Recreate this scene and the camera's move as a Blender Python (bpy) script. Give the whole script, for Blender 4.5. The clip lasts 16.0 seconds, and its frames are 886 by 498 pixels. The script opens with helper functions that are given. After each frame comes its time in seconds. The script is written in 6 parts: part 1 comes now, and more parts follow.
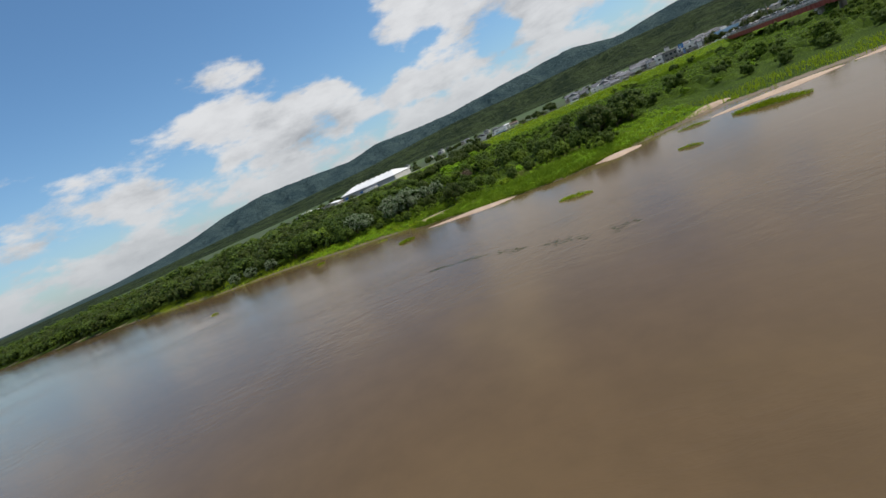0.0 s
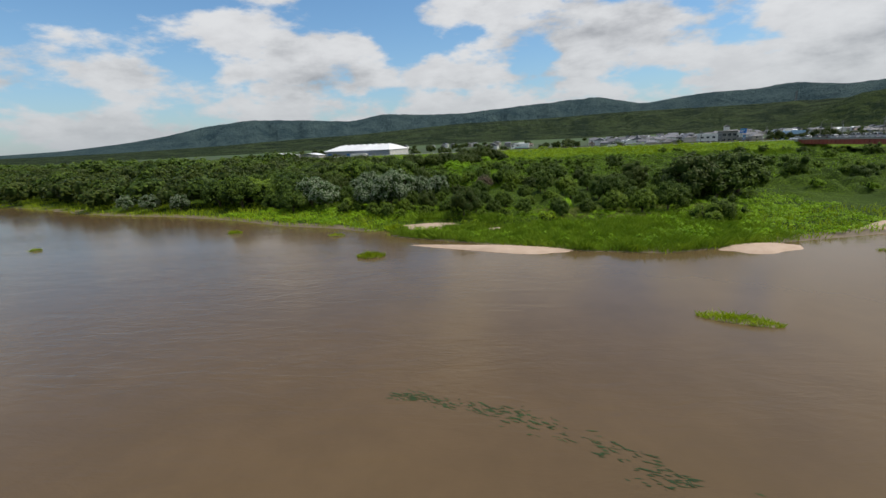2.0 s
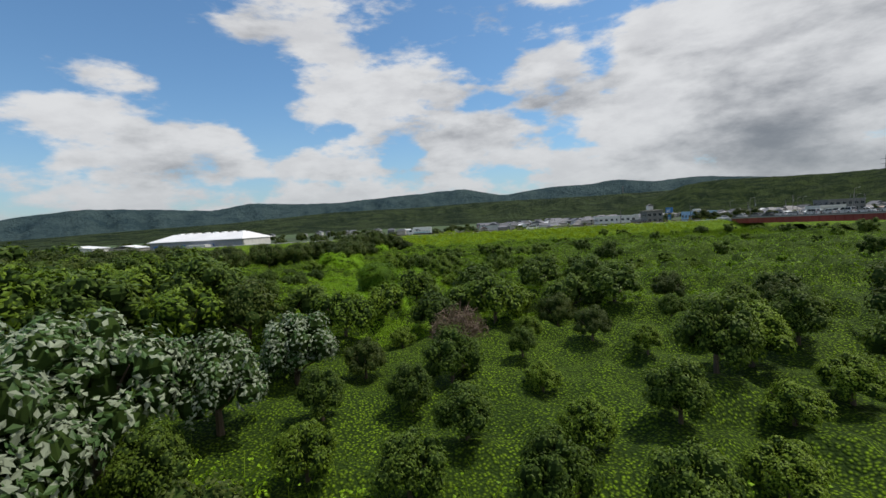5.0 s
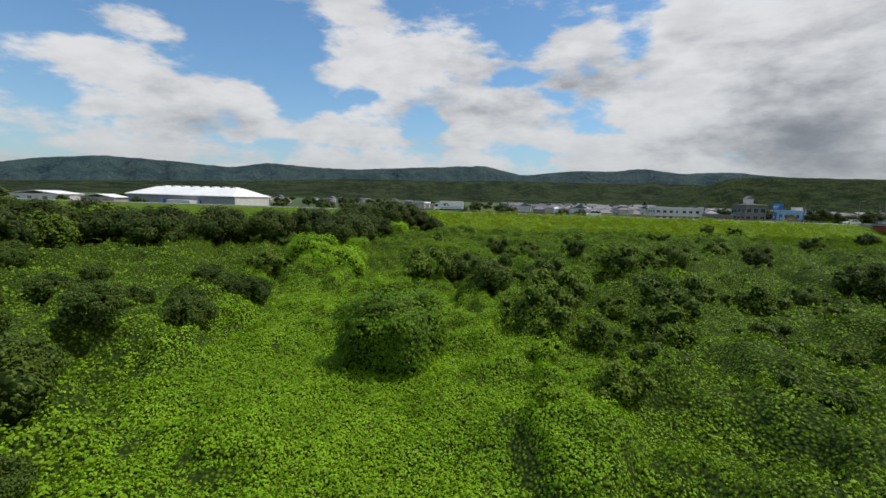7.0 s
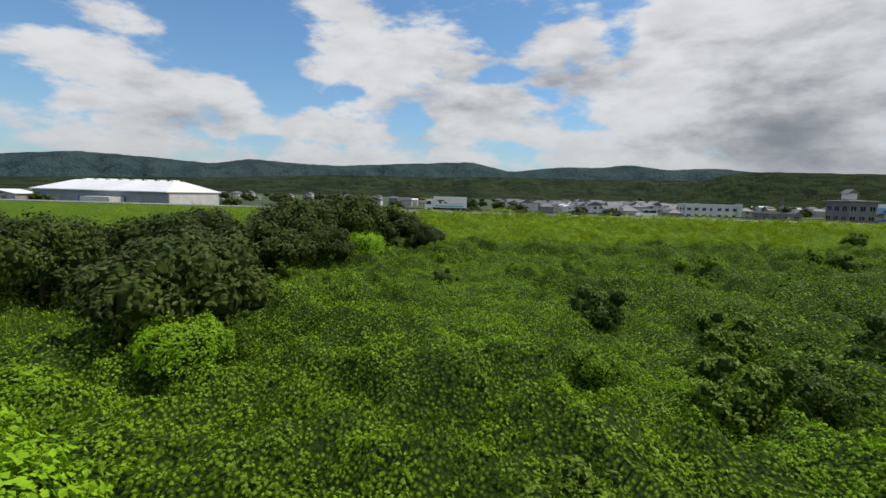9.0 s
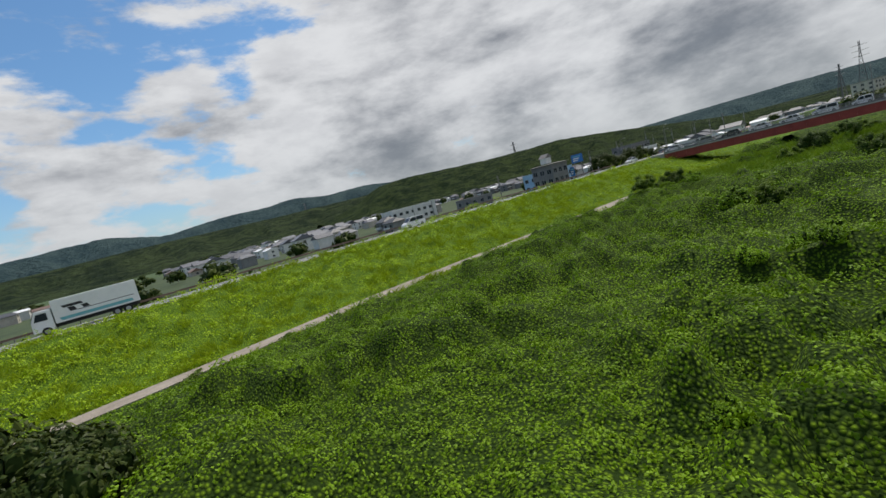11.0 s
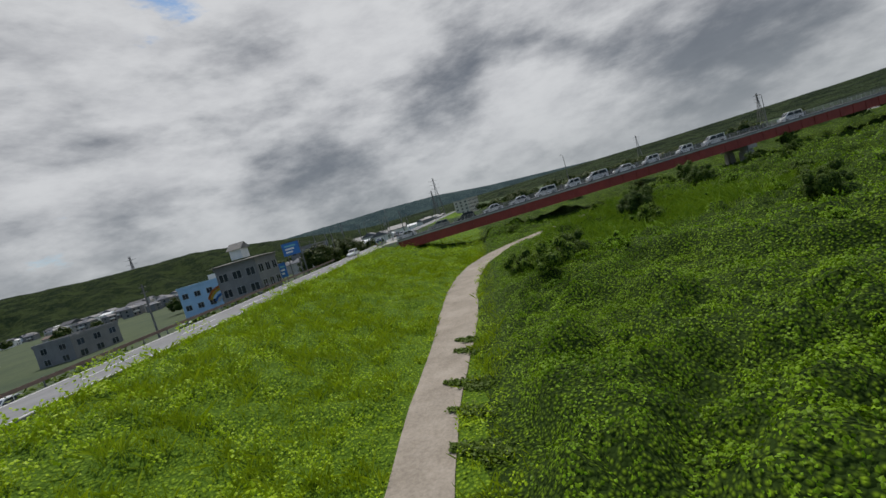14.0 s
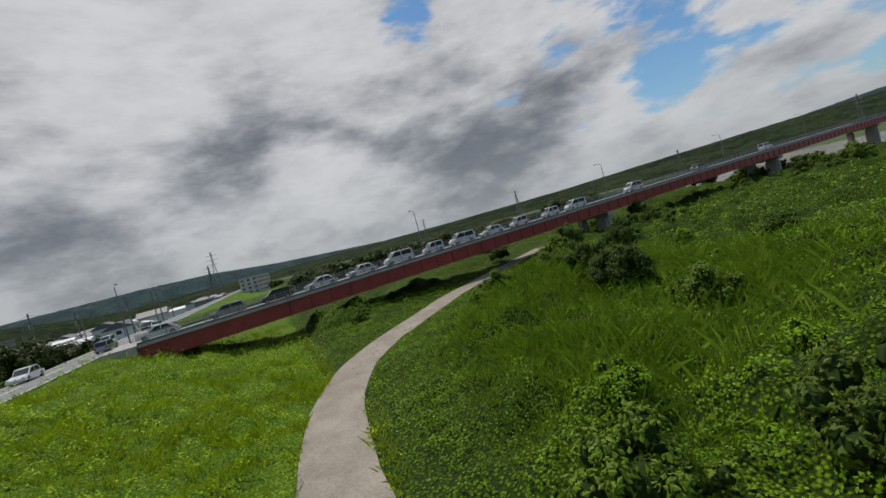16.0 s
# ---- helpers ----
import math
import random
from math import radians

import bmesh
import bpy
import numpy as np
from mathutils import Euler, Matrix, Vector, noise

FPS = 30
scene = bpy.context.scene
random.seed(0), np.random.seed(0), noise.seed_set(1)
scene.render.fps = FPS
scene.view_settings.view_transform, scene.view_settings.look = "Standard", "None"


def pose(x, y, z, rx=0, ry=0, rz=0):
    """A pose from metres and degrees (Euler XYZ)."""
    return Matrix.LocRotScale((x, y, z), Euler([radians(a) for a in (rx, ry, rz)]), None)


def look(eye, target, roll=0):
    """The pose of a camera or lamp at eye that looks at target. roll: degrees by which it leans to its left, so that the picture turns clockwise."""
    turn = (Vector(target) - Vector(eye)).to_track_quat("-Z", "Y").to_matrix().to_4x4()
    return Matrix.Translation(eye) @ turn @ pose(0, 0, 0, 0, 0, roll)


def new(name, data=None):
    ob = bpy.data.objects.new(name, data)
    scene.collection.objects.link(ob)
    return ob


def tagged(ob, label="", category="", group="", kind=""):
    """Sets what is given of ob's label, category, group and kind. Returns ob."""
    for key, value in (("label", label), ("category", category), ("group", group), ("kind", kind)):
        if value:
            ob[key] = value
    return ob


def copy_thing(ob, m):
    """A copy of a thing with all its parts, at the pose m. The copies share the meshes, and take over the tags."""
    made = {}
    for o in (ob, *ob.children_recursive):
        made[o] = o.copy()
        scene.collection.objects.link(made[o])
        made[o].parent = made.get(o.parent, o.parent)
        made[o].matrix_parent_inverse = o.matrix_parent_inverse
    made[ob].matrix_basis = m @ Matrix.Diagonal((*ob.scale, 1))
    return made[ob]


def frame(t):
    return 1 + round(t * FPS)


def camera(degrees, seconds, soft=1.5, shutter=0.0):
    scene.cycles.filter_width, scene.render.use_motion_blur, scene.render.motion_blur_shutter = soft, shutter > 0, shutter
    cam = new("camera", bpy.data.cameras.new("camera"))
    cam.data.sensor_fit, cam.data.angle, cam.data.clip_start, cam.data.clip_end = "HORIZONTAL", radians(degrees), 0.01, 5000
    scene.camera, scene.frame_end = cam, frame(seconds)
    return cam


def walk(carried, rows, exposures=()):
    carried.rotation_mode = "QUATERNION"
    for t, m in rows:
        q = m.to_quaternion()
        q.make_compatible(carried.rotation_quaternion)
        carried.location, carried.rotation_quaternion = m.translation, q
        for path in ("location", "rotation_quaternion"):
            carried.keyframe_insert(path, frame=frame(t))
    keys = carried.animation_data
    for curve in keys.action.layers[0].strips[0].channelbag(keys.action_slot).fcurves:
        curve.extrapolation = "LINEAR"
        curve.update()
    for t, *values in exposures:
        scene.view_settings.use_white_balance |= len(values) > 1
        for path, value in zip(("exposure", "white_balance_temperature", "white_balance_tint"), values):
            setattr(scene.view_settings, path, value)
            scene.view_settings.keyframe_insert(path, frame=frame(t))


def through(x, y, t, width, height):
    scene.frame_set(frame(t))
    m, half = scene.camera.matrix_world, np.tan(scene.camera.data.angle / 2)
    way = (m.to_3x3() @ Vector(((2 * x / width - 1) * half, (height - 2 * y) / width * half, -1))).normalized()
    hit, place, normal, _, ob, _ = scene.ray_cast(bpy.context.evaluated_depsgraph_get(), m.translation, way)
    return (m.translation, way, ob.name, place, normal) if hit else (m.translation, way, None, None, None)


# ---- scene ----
cam = camera(90.70, 16.0)
PATH = [
    (0, (39.366, 8.417, 15.208), (36.032, 27.663, 10.906), -24.09),
    (0.5, (36.571, 16.198, 15.286), (33.835, 35.351, 10.220), -18.52),
    (1, (34.595, 25.217, 15.448), (31.472, 44.153, 9.820), -12.94),
    (1.5, (33.110, 34.999, 14.732), (30.058, 53.980, 9.216), -7.88),
    (2, (31.661, 45.004, 13.482), (29.815, 64.319, 8.632), -2.73),
    (2.5, (30.310, 55.302, 12.360), (29.561, 74.842, 8.161), -0.35),
    (3, (28.945, 66.451, 11.423), (28.929, 86.174, 8.106), -0.20),
    (3.5, (27.791, 77.796, 11.106), (28.688, 97.567, 8.228), 0.55),
    (4, (26.850, 89.460, 10.949), (28.611, 109.253, 8.689), 0.35),
    (4.5, (26.358, 100.648, 11.022), (29.402, 120.365, 9.612), -2.68),
    (4.7, (26.209, 105.086, 11.142), (29.867, 124.711, 9.929), -3.72),
    (6.8, (27.264, 149.752, 10.543), (31.067, 169.260, 8.318), -0.25),
    (7, (27.760, 154.061, 10.547), (30.997, 173.659, 8.209), 1.65),
    (7.5, (29.068, 164.925, 10.328), (31.576, 184.614, 7.867), 4.08),
    (8, (30.301, 175.775, 10.058), (32.873, 195.442, 7.494), 4.35),
    (8.2, (30.743, 180.098, 9.897), (33.409, 199.756, 7.355), 4.26),
    (10.3, (36.646, 221.656, 10.012), (45.989, 239.211, 7.878), -8.24),
    (10.5, (37.455, 225.763, 10.020), (48.316, 242.429, 7.948), -9.72),
    (11, (40.627, 235.851, 10.093), (55.960, 248.471, 7.718), -14.24),
    (11.5, (45.051, 244.838, 10.366), (63.242, 252.397, 6.909), -19.12),
    (12, (50.742, 252.332, 10.651), (69.947, 255.518, 6.065), -22.39),
    (12.5, (57.426, 257.891, 10.450), (76.973, 258.491, 6.262), -22.00),
    (13, (64.885, 261.706, 10.106), (84.627, 261.026, 6.981), -19.53),
    (13.5, (73.101, 264.045, 9.835), (92.880, 262.324, 7.427), -17.47),
    (14, (81.363, 265.225, 9.794), (101.128, 262.660, 8.127), -16.04),
    (14.5, (89.887, 265.545, 9.631), (109.559, 262.017, 8.895), -14.45),
    (15, (98.468, 265.035, 9.632), (117.729, 259.656, 9.361), -12.56),
    (15.5, (106.789, 263.847, 9.437), (125.034, 255.656, 9.427), -12.45),
    (16, (114.853, 261.644, 9.716), (131.033, 249.912, 8.970), -14.88),
]
walk(cam, [(t, look(eye, target, roll)) for t, eye, target, roll in PATH], [(0.0, -0.16), (4.5, -0.2), (8.0, -0.18), (11.0, -0.2), (13.0, -0.36), (16.0, -0.46)])

# ---- world, sun and exposure ----
SUN_AZ, SUN_EL = radians(84), radians(64)
world = bpy.data.worlds.new("sky")
scene.world = world
world.use_nodes = True


def node(tree, kind, **values):
    n = tree.nodes.new(kind)
    for key, value in values.items():
        if key in n.inputs:
            n.inputs[key].default_value = value
    return n


def math_node(tree, op, a, b=None, c=None, clamp=False):
    n = tree.nodes.new("ShaderNodeMath")
    n.operation, n.use_clamp = op, clamp
    for i, v in enumerate((a, b, c)):
        if v is None:
            continue
        if isinstance(v, (int, float)):
            n.inputs[i].default_value = v
        else:
            tree.links.new(v, n.inputs[i])
    return n.outputs[0]


def ramp(tree, fac, low, high):
    n = tree.nodes.new("ShaderNodeMapRange")
    n.interpolation_type = "SMOOTHSTEP"
    n.inputs[1].default_value, n.inputs[2].default_value = low, high
    tree.links.new(fac, n.inputs[0])
    return n.outputs[0]


def mix_colour(tree, fac, a, b, mode="MIX"):
    n = tree.nodes.new("ShaderNodeMix")
    n.data_type, n.blend_type = "RGBA", mode
    for socket, v in ((n.inputs[0], fac), (n.inputs[6], a), (n.inputs[7], b)):
        if isinstance(v, (int, float)):
            socket.default_value = v
        elif isinstance(v, tuple):
            socket.default_value = (*v, 1) if len(v) == 3 else v
        else:
            tree.links.new(v, socket)
    return n.outputs[2]


def heading(az, el):
    """The way that an azimuth (degrees from +y to +x) and an elevation name."""
    a, e = radians(az), radians(el)
    return (math.sin(a) * math.cos(e), math.cos(a) * math.cos(e), math.sin(e))


# Clouds and the blue between them: azimuth, elevation, spread in degrees, amount.
CLOUDS = [(-39.1, 11.8, 3.5, 0.12), (-34.6, 11.6, 3, 0.12), (-23, 10.3, 3.5, 0.16), (-29, 10.8, 2.5, 0.12), (-16.2, 13.3, 2, 0.08), (-26.9, 17.6, 2.5, 0.1), (-39.7, 5.8, 4, 0.1), (-3.6, 7.2, 3, 0.12), (9.3, 7.3, 3, 0.1), (-13.2, 8.2, 2, 0.1), (3.5, 14.9, 3.5, 0.16), (-2.1, 20.4, 1.8, 0.08), (17.4, 12.1, 4, 0.14), (26.3, 17.5, 2.5, 0.1), (37.3, 12.1, 5, 0.16), (45, 14.7, 7, 0.14), (68.5, 9.7, 8, 0.14)]
GAPS = [(-14.2, 17.1, 3, -0.16), (-9.1, 12.6, 2, -0.14), (-18.4, 19.4, 3, -0.12), (-36.4, 15.2, 4, -0.16), (-33.5, 8.9, 2, -0.1), (7.1, 9.4, 1.8, -0.14), (17.8, 16.9, 2.5, -0.12), (31.8, 17.3, 1.8, -0.12), (10, 28.9, 6, -0.06), (-27.3, 25.5, 9, -0.12), (-42.5, 15, 6, -0.1), (26.4, 15.2, 1.6, -0.1), (129.2, 26.5, 3, -0.22), (157, 11.3, 3, -0.24), (74.7, 29.2, 2.5, -0.16)]
BELLIES = [(130.4, 10.5, 8, 0.26), (146, 9.5, 6, 0.14), (106, 19, 6, 0.14), (86, 7, 8, 0.20), (104, 8, 7, 0.12), (60, 10, 9, 0.16), (50.9, 8.2, 4, 0.10), (44.2, 7.6, 3, 0.12), (-22, 8.6, 3, 0.1), (-38.2, 4.4, 4, 0.1), (119.2, 22.6, 4, -0.10), (96.9, 21.5, 4, -0.10), (139, 17, 3, -0.12), (112, 12, 3, -0.14)]


def build_sky():
    t = world.node_tree
    t.nodes.clear()
    sky = t.nodes.new("ShaderNodeTexSky")
    sky.sky_type, sky.sun_disc = "NISHITA", False
    sky.sun_elevation, sky.sun_rotation = SUN_EL, SUN_AZ
    sky.air_density, sky.dust_density, sky.ozone_density = 1.0, 0.6, 2.0
    blue = mix_colour(t, 1.0, sky.outputs[0], (0.100, 0.134, 0.150), "MULTIPLY")
    geo = t.nodes.new("ShaderNodeTexCoord")
    way = geo.outputs["Generated"]
    split = t.nodes.new("ShaderNodeSeparateXYZ")
    t.links.new(way, split.inputs[0])
    up = math_node(t, "MAXIMUM", split.outputs[2], 0.0)
    # The clouds lie on a layer overhead, flattened towards the horizon.
    far = math_node(t, "ADD", up, 0.75)
    flat = t.nodes.new("ShaderNodeCombineXYZ")
    t.links.new(math_node(t, "DIVIDE", split.outputs[0], far), flat.inputs[0])
    t.links.new(math_node(t, "DIVIDE", split.outputs[1], far), flat.inputs[1])
    t.links.new(math_node(t, "MULTIPLY", up, 2.2), flat.inputs[2])

    def fbm(scale, detail, rough, offset):
        m = t.nodes.new("ShaderNodeMapping")
        m.inputs["Location"].default_value = offset
        t.links.new(flat.outputs[0], m.inputs[0])
        n = node(t, "ShaderNodeTexNoise", Scale=scale, Detail=detail, Roughness=rough, Distortion=0.0)
        t.links.new(m.outputs[0], n.inputs["Vector"])
        return n.outputs[0]

    def towards(az, el, power):
        n = t.nodes.new("ShaderNodeVectorMath")
        n.operation = "DOT_PRODUCT"
        t.links.new(way, n.inputs[0])
        n.inputs[1].default_value = heading(az, el)
        return math_node(t, "POWER", math_node(t, "MAXIMUM", n.outputs["Value"], 0.0), power)

    cover = fbm(5.0, 10, 0.58, (3.1, 1.7, 0))
    cover = math_node(t, "MULTIPLY_ADD", towards(105, 22, 2.2), 0.29, math_node(t, "ADD", cover, 0.025))
    cover = math_node(t, "MULTIPLY_ADD", math_node(t, "SUBTRACT", 1.0, ramp(t, up, 0.03, 0.12)), 0.10, cover)
    for az, el, wide, amount in CLOUDS + GAPS:
        cover = math_node(t, "MULTIPLY_ADD", towards(az, el, (57.3 / wide) ** 2), amount * 1.25, cover)
    mask = ramp(t, cover, 0.49, 0.625)
    body = fbm(3.6, 8, 0.58, (7.3, 2.2, 0.4))
    thick = body
    for az, el, wide, amount in BELLIES:
        thick = math_node(t, "MULTIPLY_ADD", towards(az, el, (57.3 / wide) ** 2), amount, thick)
    grey = ramp(t, thick, 0.47, 0.84)
    white = mix_colour(t, grey, (0.86, 0.865, 0.875), (0.20, 0.215, 0.245))
    fine = fbm(9.0, 6, 0.6, (1.0, 5.0, 0.9))
    white = mix_colour(t, ramp(t, fine, 0.35, 0.72), white, mix_colour(t, 1.0, white, (0.84, 0.84, 0.85), "MULTIPLY"))
    colour = mix_colour(t, math_node(t, "MULTIPLY", mask, 0.96), blue, white)
    # Haze whitens the foot of the sky.
    haze = math_node(t, "POWER", math_node(t, "SUBTRACT", 1.0, up), 11.0)
    colour = mix_colour(t, math_node(t, "MULTIPLY", haze, 0.80), colour, (0.46, 0.50, 0.54))
    back = node(t, "ShaderNodeBackground", Strength=1.0)
    t.links.new(colour, back.inputs[0])
    out = t.nodes.new("ShaderNodeOutputWorld")
    t.links.new(back.outputs[0], out.inputs[0])


build_sky()
sun = new("sun", bpy.data.lights.new("sun", "SUN"))
sun.data.energy, sun.data.angle, sun.data.color = 3.9, radians(0.9), (1.0, 0.95, 0.86)
way = Vector(heading(math.degrees(SUN_AZ), math.degrees(SUN_EL)))
sun.matrix_world = look(way * 300, (0, 0, 0))
scene.view_settings.exposure = 0.0

# ---- materials ----


def material(name, low, high, scale=2.0, rough=0.8, metal=0.0, bump=0.2, fine=14.0, spread=(0.3, 0.7), specular=0.4, island=0.0, thing=0.0, distance=0.05):
    """A surface of two colours mixed by noise at two scales, with relief. island, thing: how far each piece or object varies."""
    m = bpy.data.materials.new(name)
    m.use_nodes = True
    t = m.node_tree
    shader = t.nodes["Principled BSDF"]
    shader.inputs["Roughness"].default_value, shader.inputs["Metallic"].default_value = rough, metal
    shader.inputs["Specular IOR Level"].default_value = specular
    place = t.nodes.new("ShaderNodeNewGeometry") if not thing else t.nodes.new("ShaderNodeTexCoord")
    vec = place.outputs["Position"] if not thing else place.outputs["Object"]
    big = node(t, "ShaderNodeTexNoise", Scale=scale, Detail=5.0, Roughness=0.6)
    small = node(t, "ShaderNodeTexNoise", Scale=scale * fine, Detail=4.0, Roughness=0.65)
    t.links.new(vec, big.inputs["Vector"]), t.links.new(vec, small.inputs["Vector"])
    both = math_node(t, "MULTIPLY_ADD", small.outputs[0], 0.45, math_node(t, "MULTIPLY", big.outputs[0], 0.55))
    fac = ramp(t, both, *spread)
    if island:
        geo = t.nodes.new("ShaderNodeNewGeometry")
        fac = math_node(t, "ADD", fac, math_node(t, "MULTIPLY", math_node(t, "SUBTRACT", geo.outputs["Random Per Island"], 0.5), island), clamp=True)
    colour = mix_colour(t, fac, low, high)
    if thing:
        info = t.nodes.new("ShaderNodeObjectInfo")
        shade = math_node(t, "MULTIPLY_ADD", info.outputs["Random"], thing, 1 - thing / 2)
        hue = t.nodes.new("ShaderNodeHueSaturation")
        t.links.new(shade, hue.inputs["Value"]), t.links.new(colour, hue.inputs["Color"])
        colour = hue.outputs[0]
    t.links.new(colour, shader.inputs["Base Color"])
    if bump:
        relief = node(t, "ShaderNodeBump", Strength=bump, Distance=distance)
        t.links.new(small.outputs[0], relief.inputs["Height"])
        t.links.new(relief.outputs[0], shader.inputs["Normal"])
    return m


def leaf_material(name, low, high, through=0.35, rough=0.5, patch=0.12, pale=None):
    """Leaves: each its own shade, patches over metres, light that shines through."""
    m = bpy.data.materials.new(name)
    m.use_nodes = True
    t = m.node_tree
    shader = t.nodes["Principled BSDF"]
    shader.inputs["Roughness"].default_value = rough
    shader.inputs["Specular IOR Level"].default_value = 0.15
    geo = t.nodes.new("ShaderNodeNewGeometry")
    big = node(t, "ShaderNodeTexNoise", Scale=patch, Detail=4.0, Roughness=0.6)
    t.links.new(geo.outputs["Position"], big.inputs["Vector"])
    fac = math_node(t, "MULTIPLY_ADD", geo.outputs["Random Per Island"], 0.55, math_node(t, "MULTIPLY", ramp(t, big.outputs[0], 0.35, 0.65), 0.45))
    colour = mix_colour(t, fac, low, high)
    if pale:
        lot = math_node(t, "GREATER_THAN", math_node(t, "FRACT", math_node(t, "MULTIPLY", geo.outputs["Random Per Island"], 37.0)), 0.45)
        colour = mix_colour(t, lot, colour, pale)
    info = t.nodes.new("ShaderNodeObjectInfo")
    hue = t.nodes.new("ShaderNodeHueSaturation")
    t.links.new(math_node(t, "MULTIPLY_ADD", info.outputs["Random"], 0.3, 0.85), hue.inputs["Value"])
    t.links.new(colour, hue.inputs["Color"])
    colour = hue.outputs[0]
    t.links.new(colour, shader.inputs["Base Color"])
    lit = t.nodes.new("ShaderNodeBsdfTranslucent")
    t.links.new(mix_colour(t, 1.0, colour, (1.0, 1.0, 0.5), "MULTIPLY"), lit.inputs[0])
    mixed = node(t, "ShaderNodeMixShader", Fac=through)
    t.links.new(shader.outputs[0], mixed.inputs[1]), t.links.new(lit.outputs[0], mixed.inputs[2])
    t.links.new(mixed.outputs[0], t.nodes["Material Output"].inputs[0])
    return m


def water_material():
    m = material("muddy_water", (0.099, 0.065, 0.032), (0.121, 0.079, 0.039), scale=0.06, rough=0.14, bump=0.0, fine=5.0)
    t = m.node_tree
    shader = t.nodes["Principled BSDF"]
    shader.inputs["IOR"].default_value = 1.33
    shader.inputs["Specular IOR Level"].default_value = 0.5
    geo = t.nodes.new("ShaderNodeNewGeometry")
    m1 = t.nodes.new("ShaderNodeMapping")
    m1.inputs["Rotation"].default_value = (0, 0, radians(-20))
    m1.inputs["Scale"].default_value = (0.35, 1.0, 1.0)
    t.links.new(geo.outputs["Position"], m1.inputs[0])
    heights = None
    for scale, amount in ((0.35, 1.0), (1.3, 0.45), (5.0, 0.12)):
        n = node(t, "ShaderNodeTexNoise", Scale=scale, Detail=4.0, Roughness=0.6, Distortion=0.8)
        t.links.new(m1.outputs[0], n.inputs["Vector"])
        heights = math_node(t, "MULTIPLY_ADD", n.outputs[0], amount, heights if heights else 0.0)
    # Calm and ruffled reaches of the stream.
    calm = node(t, "ShaderNodeTexNoise", Scale=0.05, Detail=3.0)
    t.links.new(m1.outputs[0], calm.inputs["Vector"])
    relief = node(t, "ShaderNodeBump", Distance=0.10)
    t.links.new(ramp(t, calm.outputs[0], 0.3, 0.75), relief.inputs["Strength"])
    t.links.new(heights, relief.inputs["Height"])
    t.links.new(relief.outputs[0], shader.inputs["Normal"])
    return m


def cell_material(name, low, high, scale):
    """Close foliage seen from above: small cells, each with its own tone, the shade between them painted dark."""
    m = material(name, low, high, scale=0.16, rough=0.9, bump=0.0, specular=0.15)
    t = m.node_tree
    shader = t.nodes["Principled BSDF"]
    geo = t.nodes.new("ShaderNodeNewGeometry")
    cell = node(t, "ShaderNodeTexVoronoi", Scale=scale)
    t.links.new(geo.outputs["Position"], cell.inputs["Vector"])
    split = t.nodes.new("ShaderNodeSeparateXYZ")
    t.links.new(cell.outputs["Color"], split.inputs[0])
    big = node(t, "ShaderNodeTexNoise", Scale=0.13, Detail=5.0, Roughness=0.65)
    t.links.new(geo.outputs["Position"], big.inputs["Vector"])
    # Colour sinks to the dark tone at cell borders, as shade between leaves.
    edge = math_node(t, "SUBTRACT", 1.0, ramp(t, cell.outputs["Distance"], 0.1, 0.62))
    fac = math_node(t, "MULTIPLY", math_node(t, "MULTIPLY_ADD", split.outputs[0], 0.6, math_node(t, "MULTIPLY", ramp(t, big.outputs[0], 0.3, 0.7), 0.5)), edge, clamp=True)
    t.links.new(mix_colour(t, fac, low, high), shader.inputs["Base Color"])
    relief = node(t, "ShaderNodeBump", Strength=0.9, Distance=0.12)
    t.links.new(math_node(t, "SUBTRACT", 1.0, cell.outputs["Distance"]), relief.inputs["Height"])
    t.links.new(relief.outputs[0], shader.inputs["Normal"])
    return m


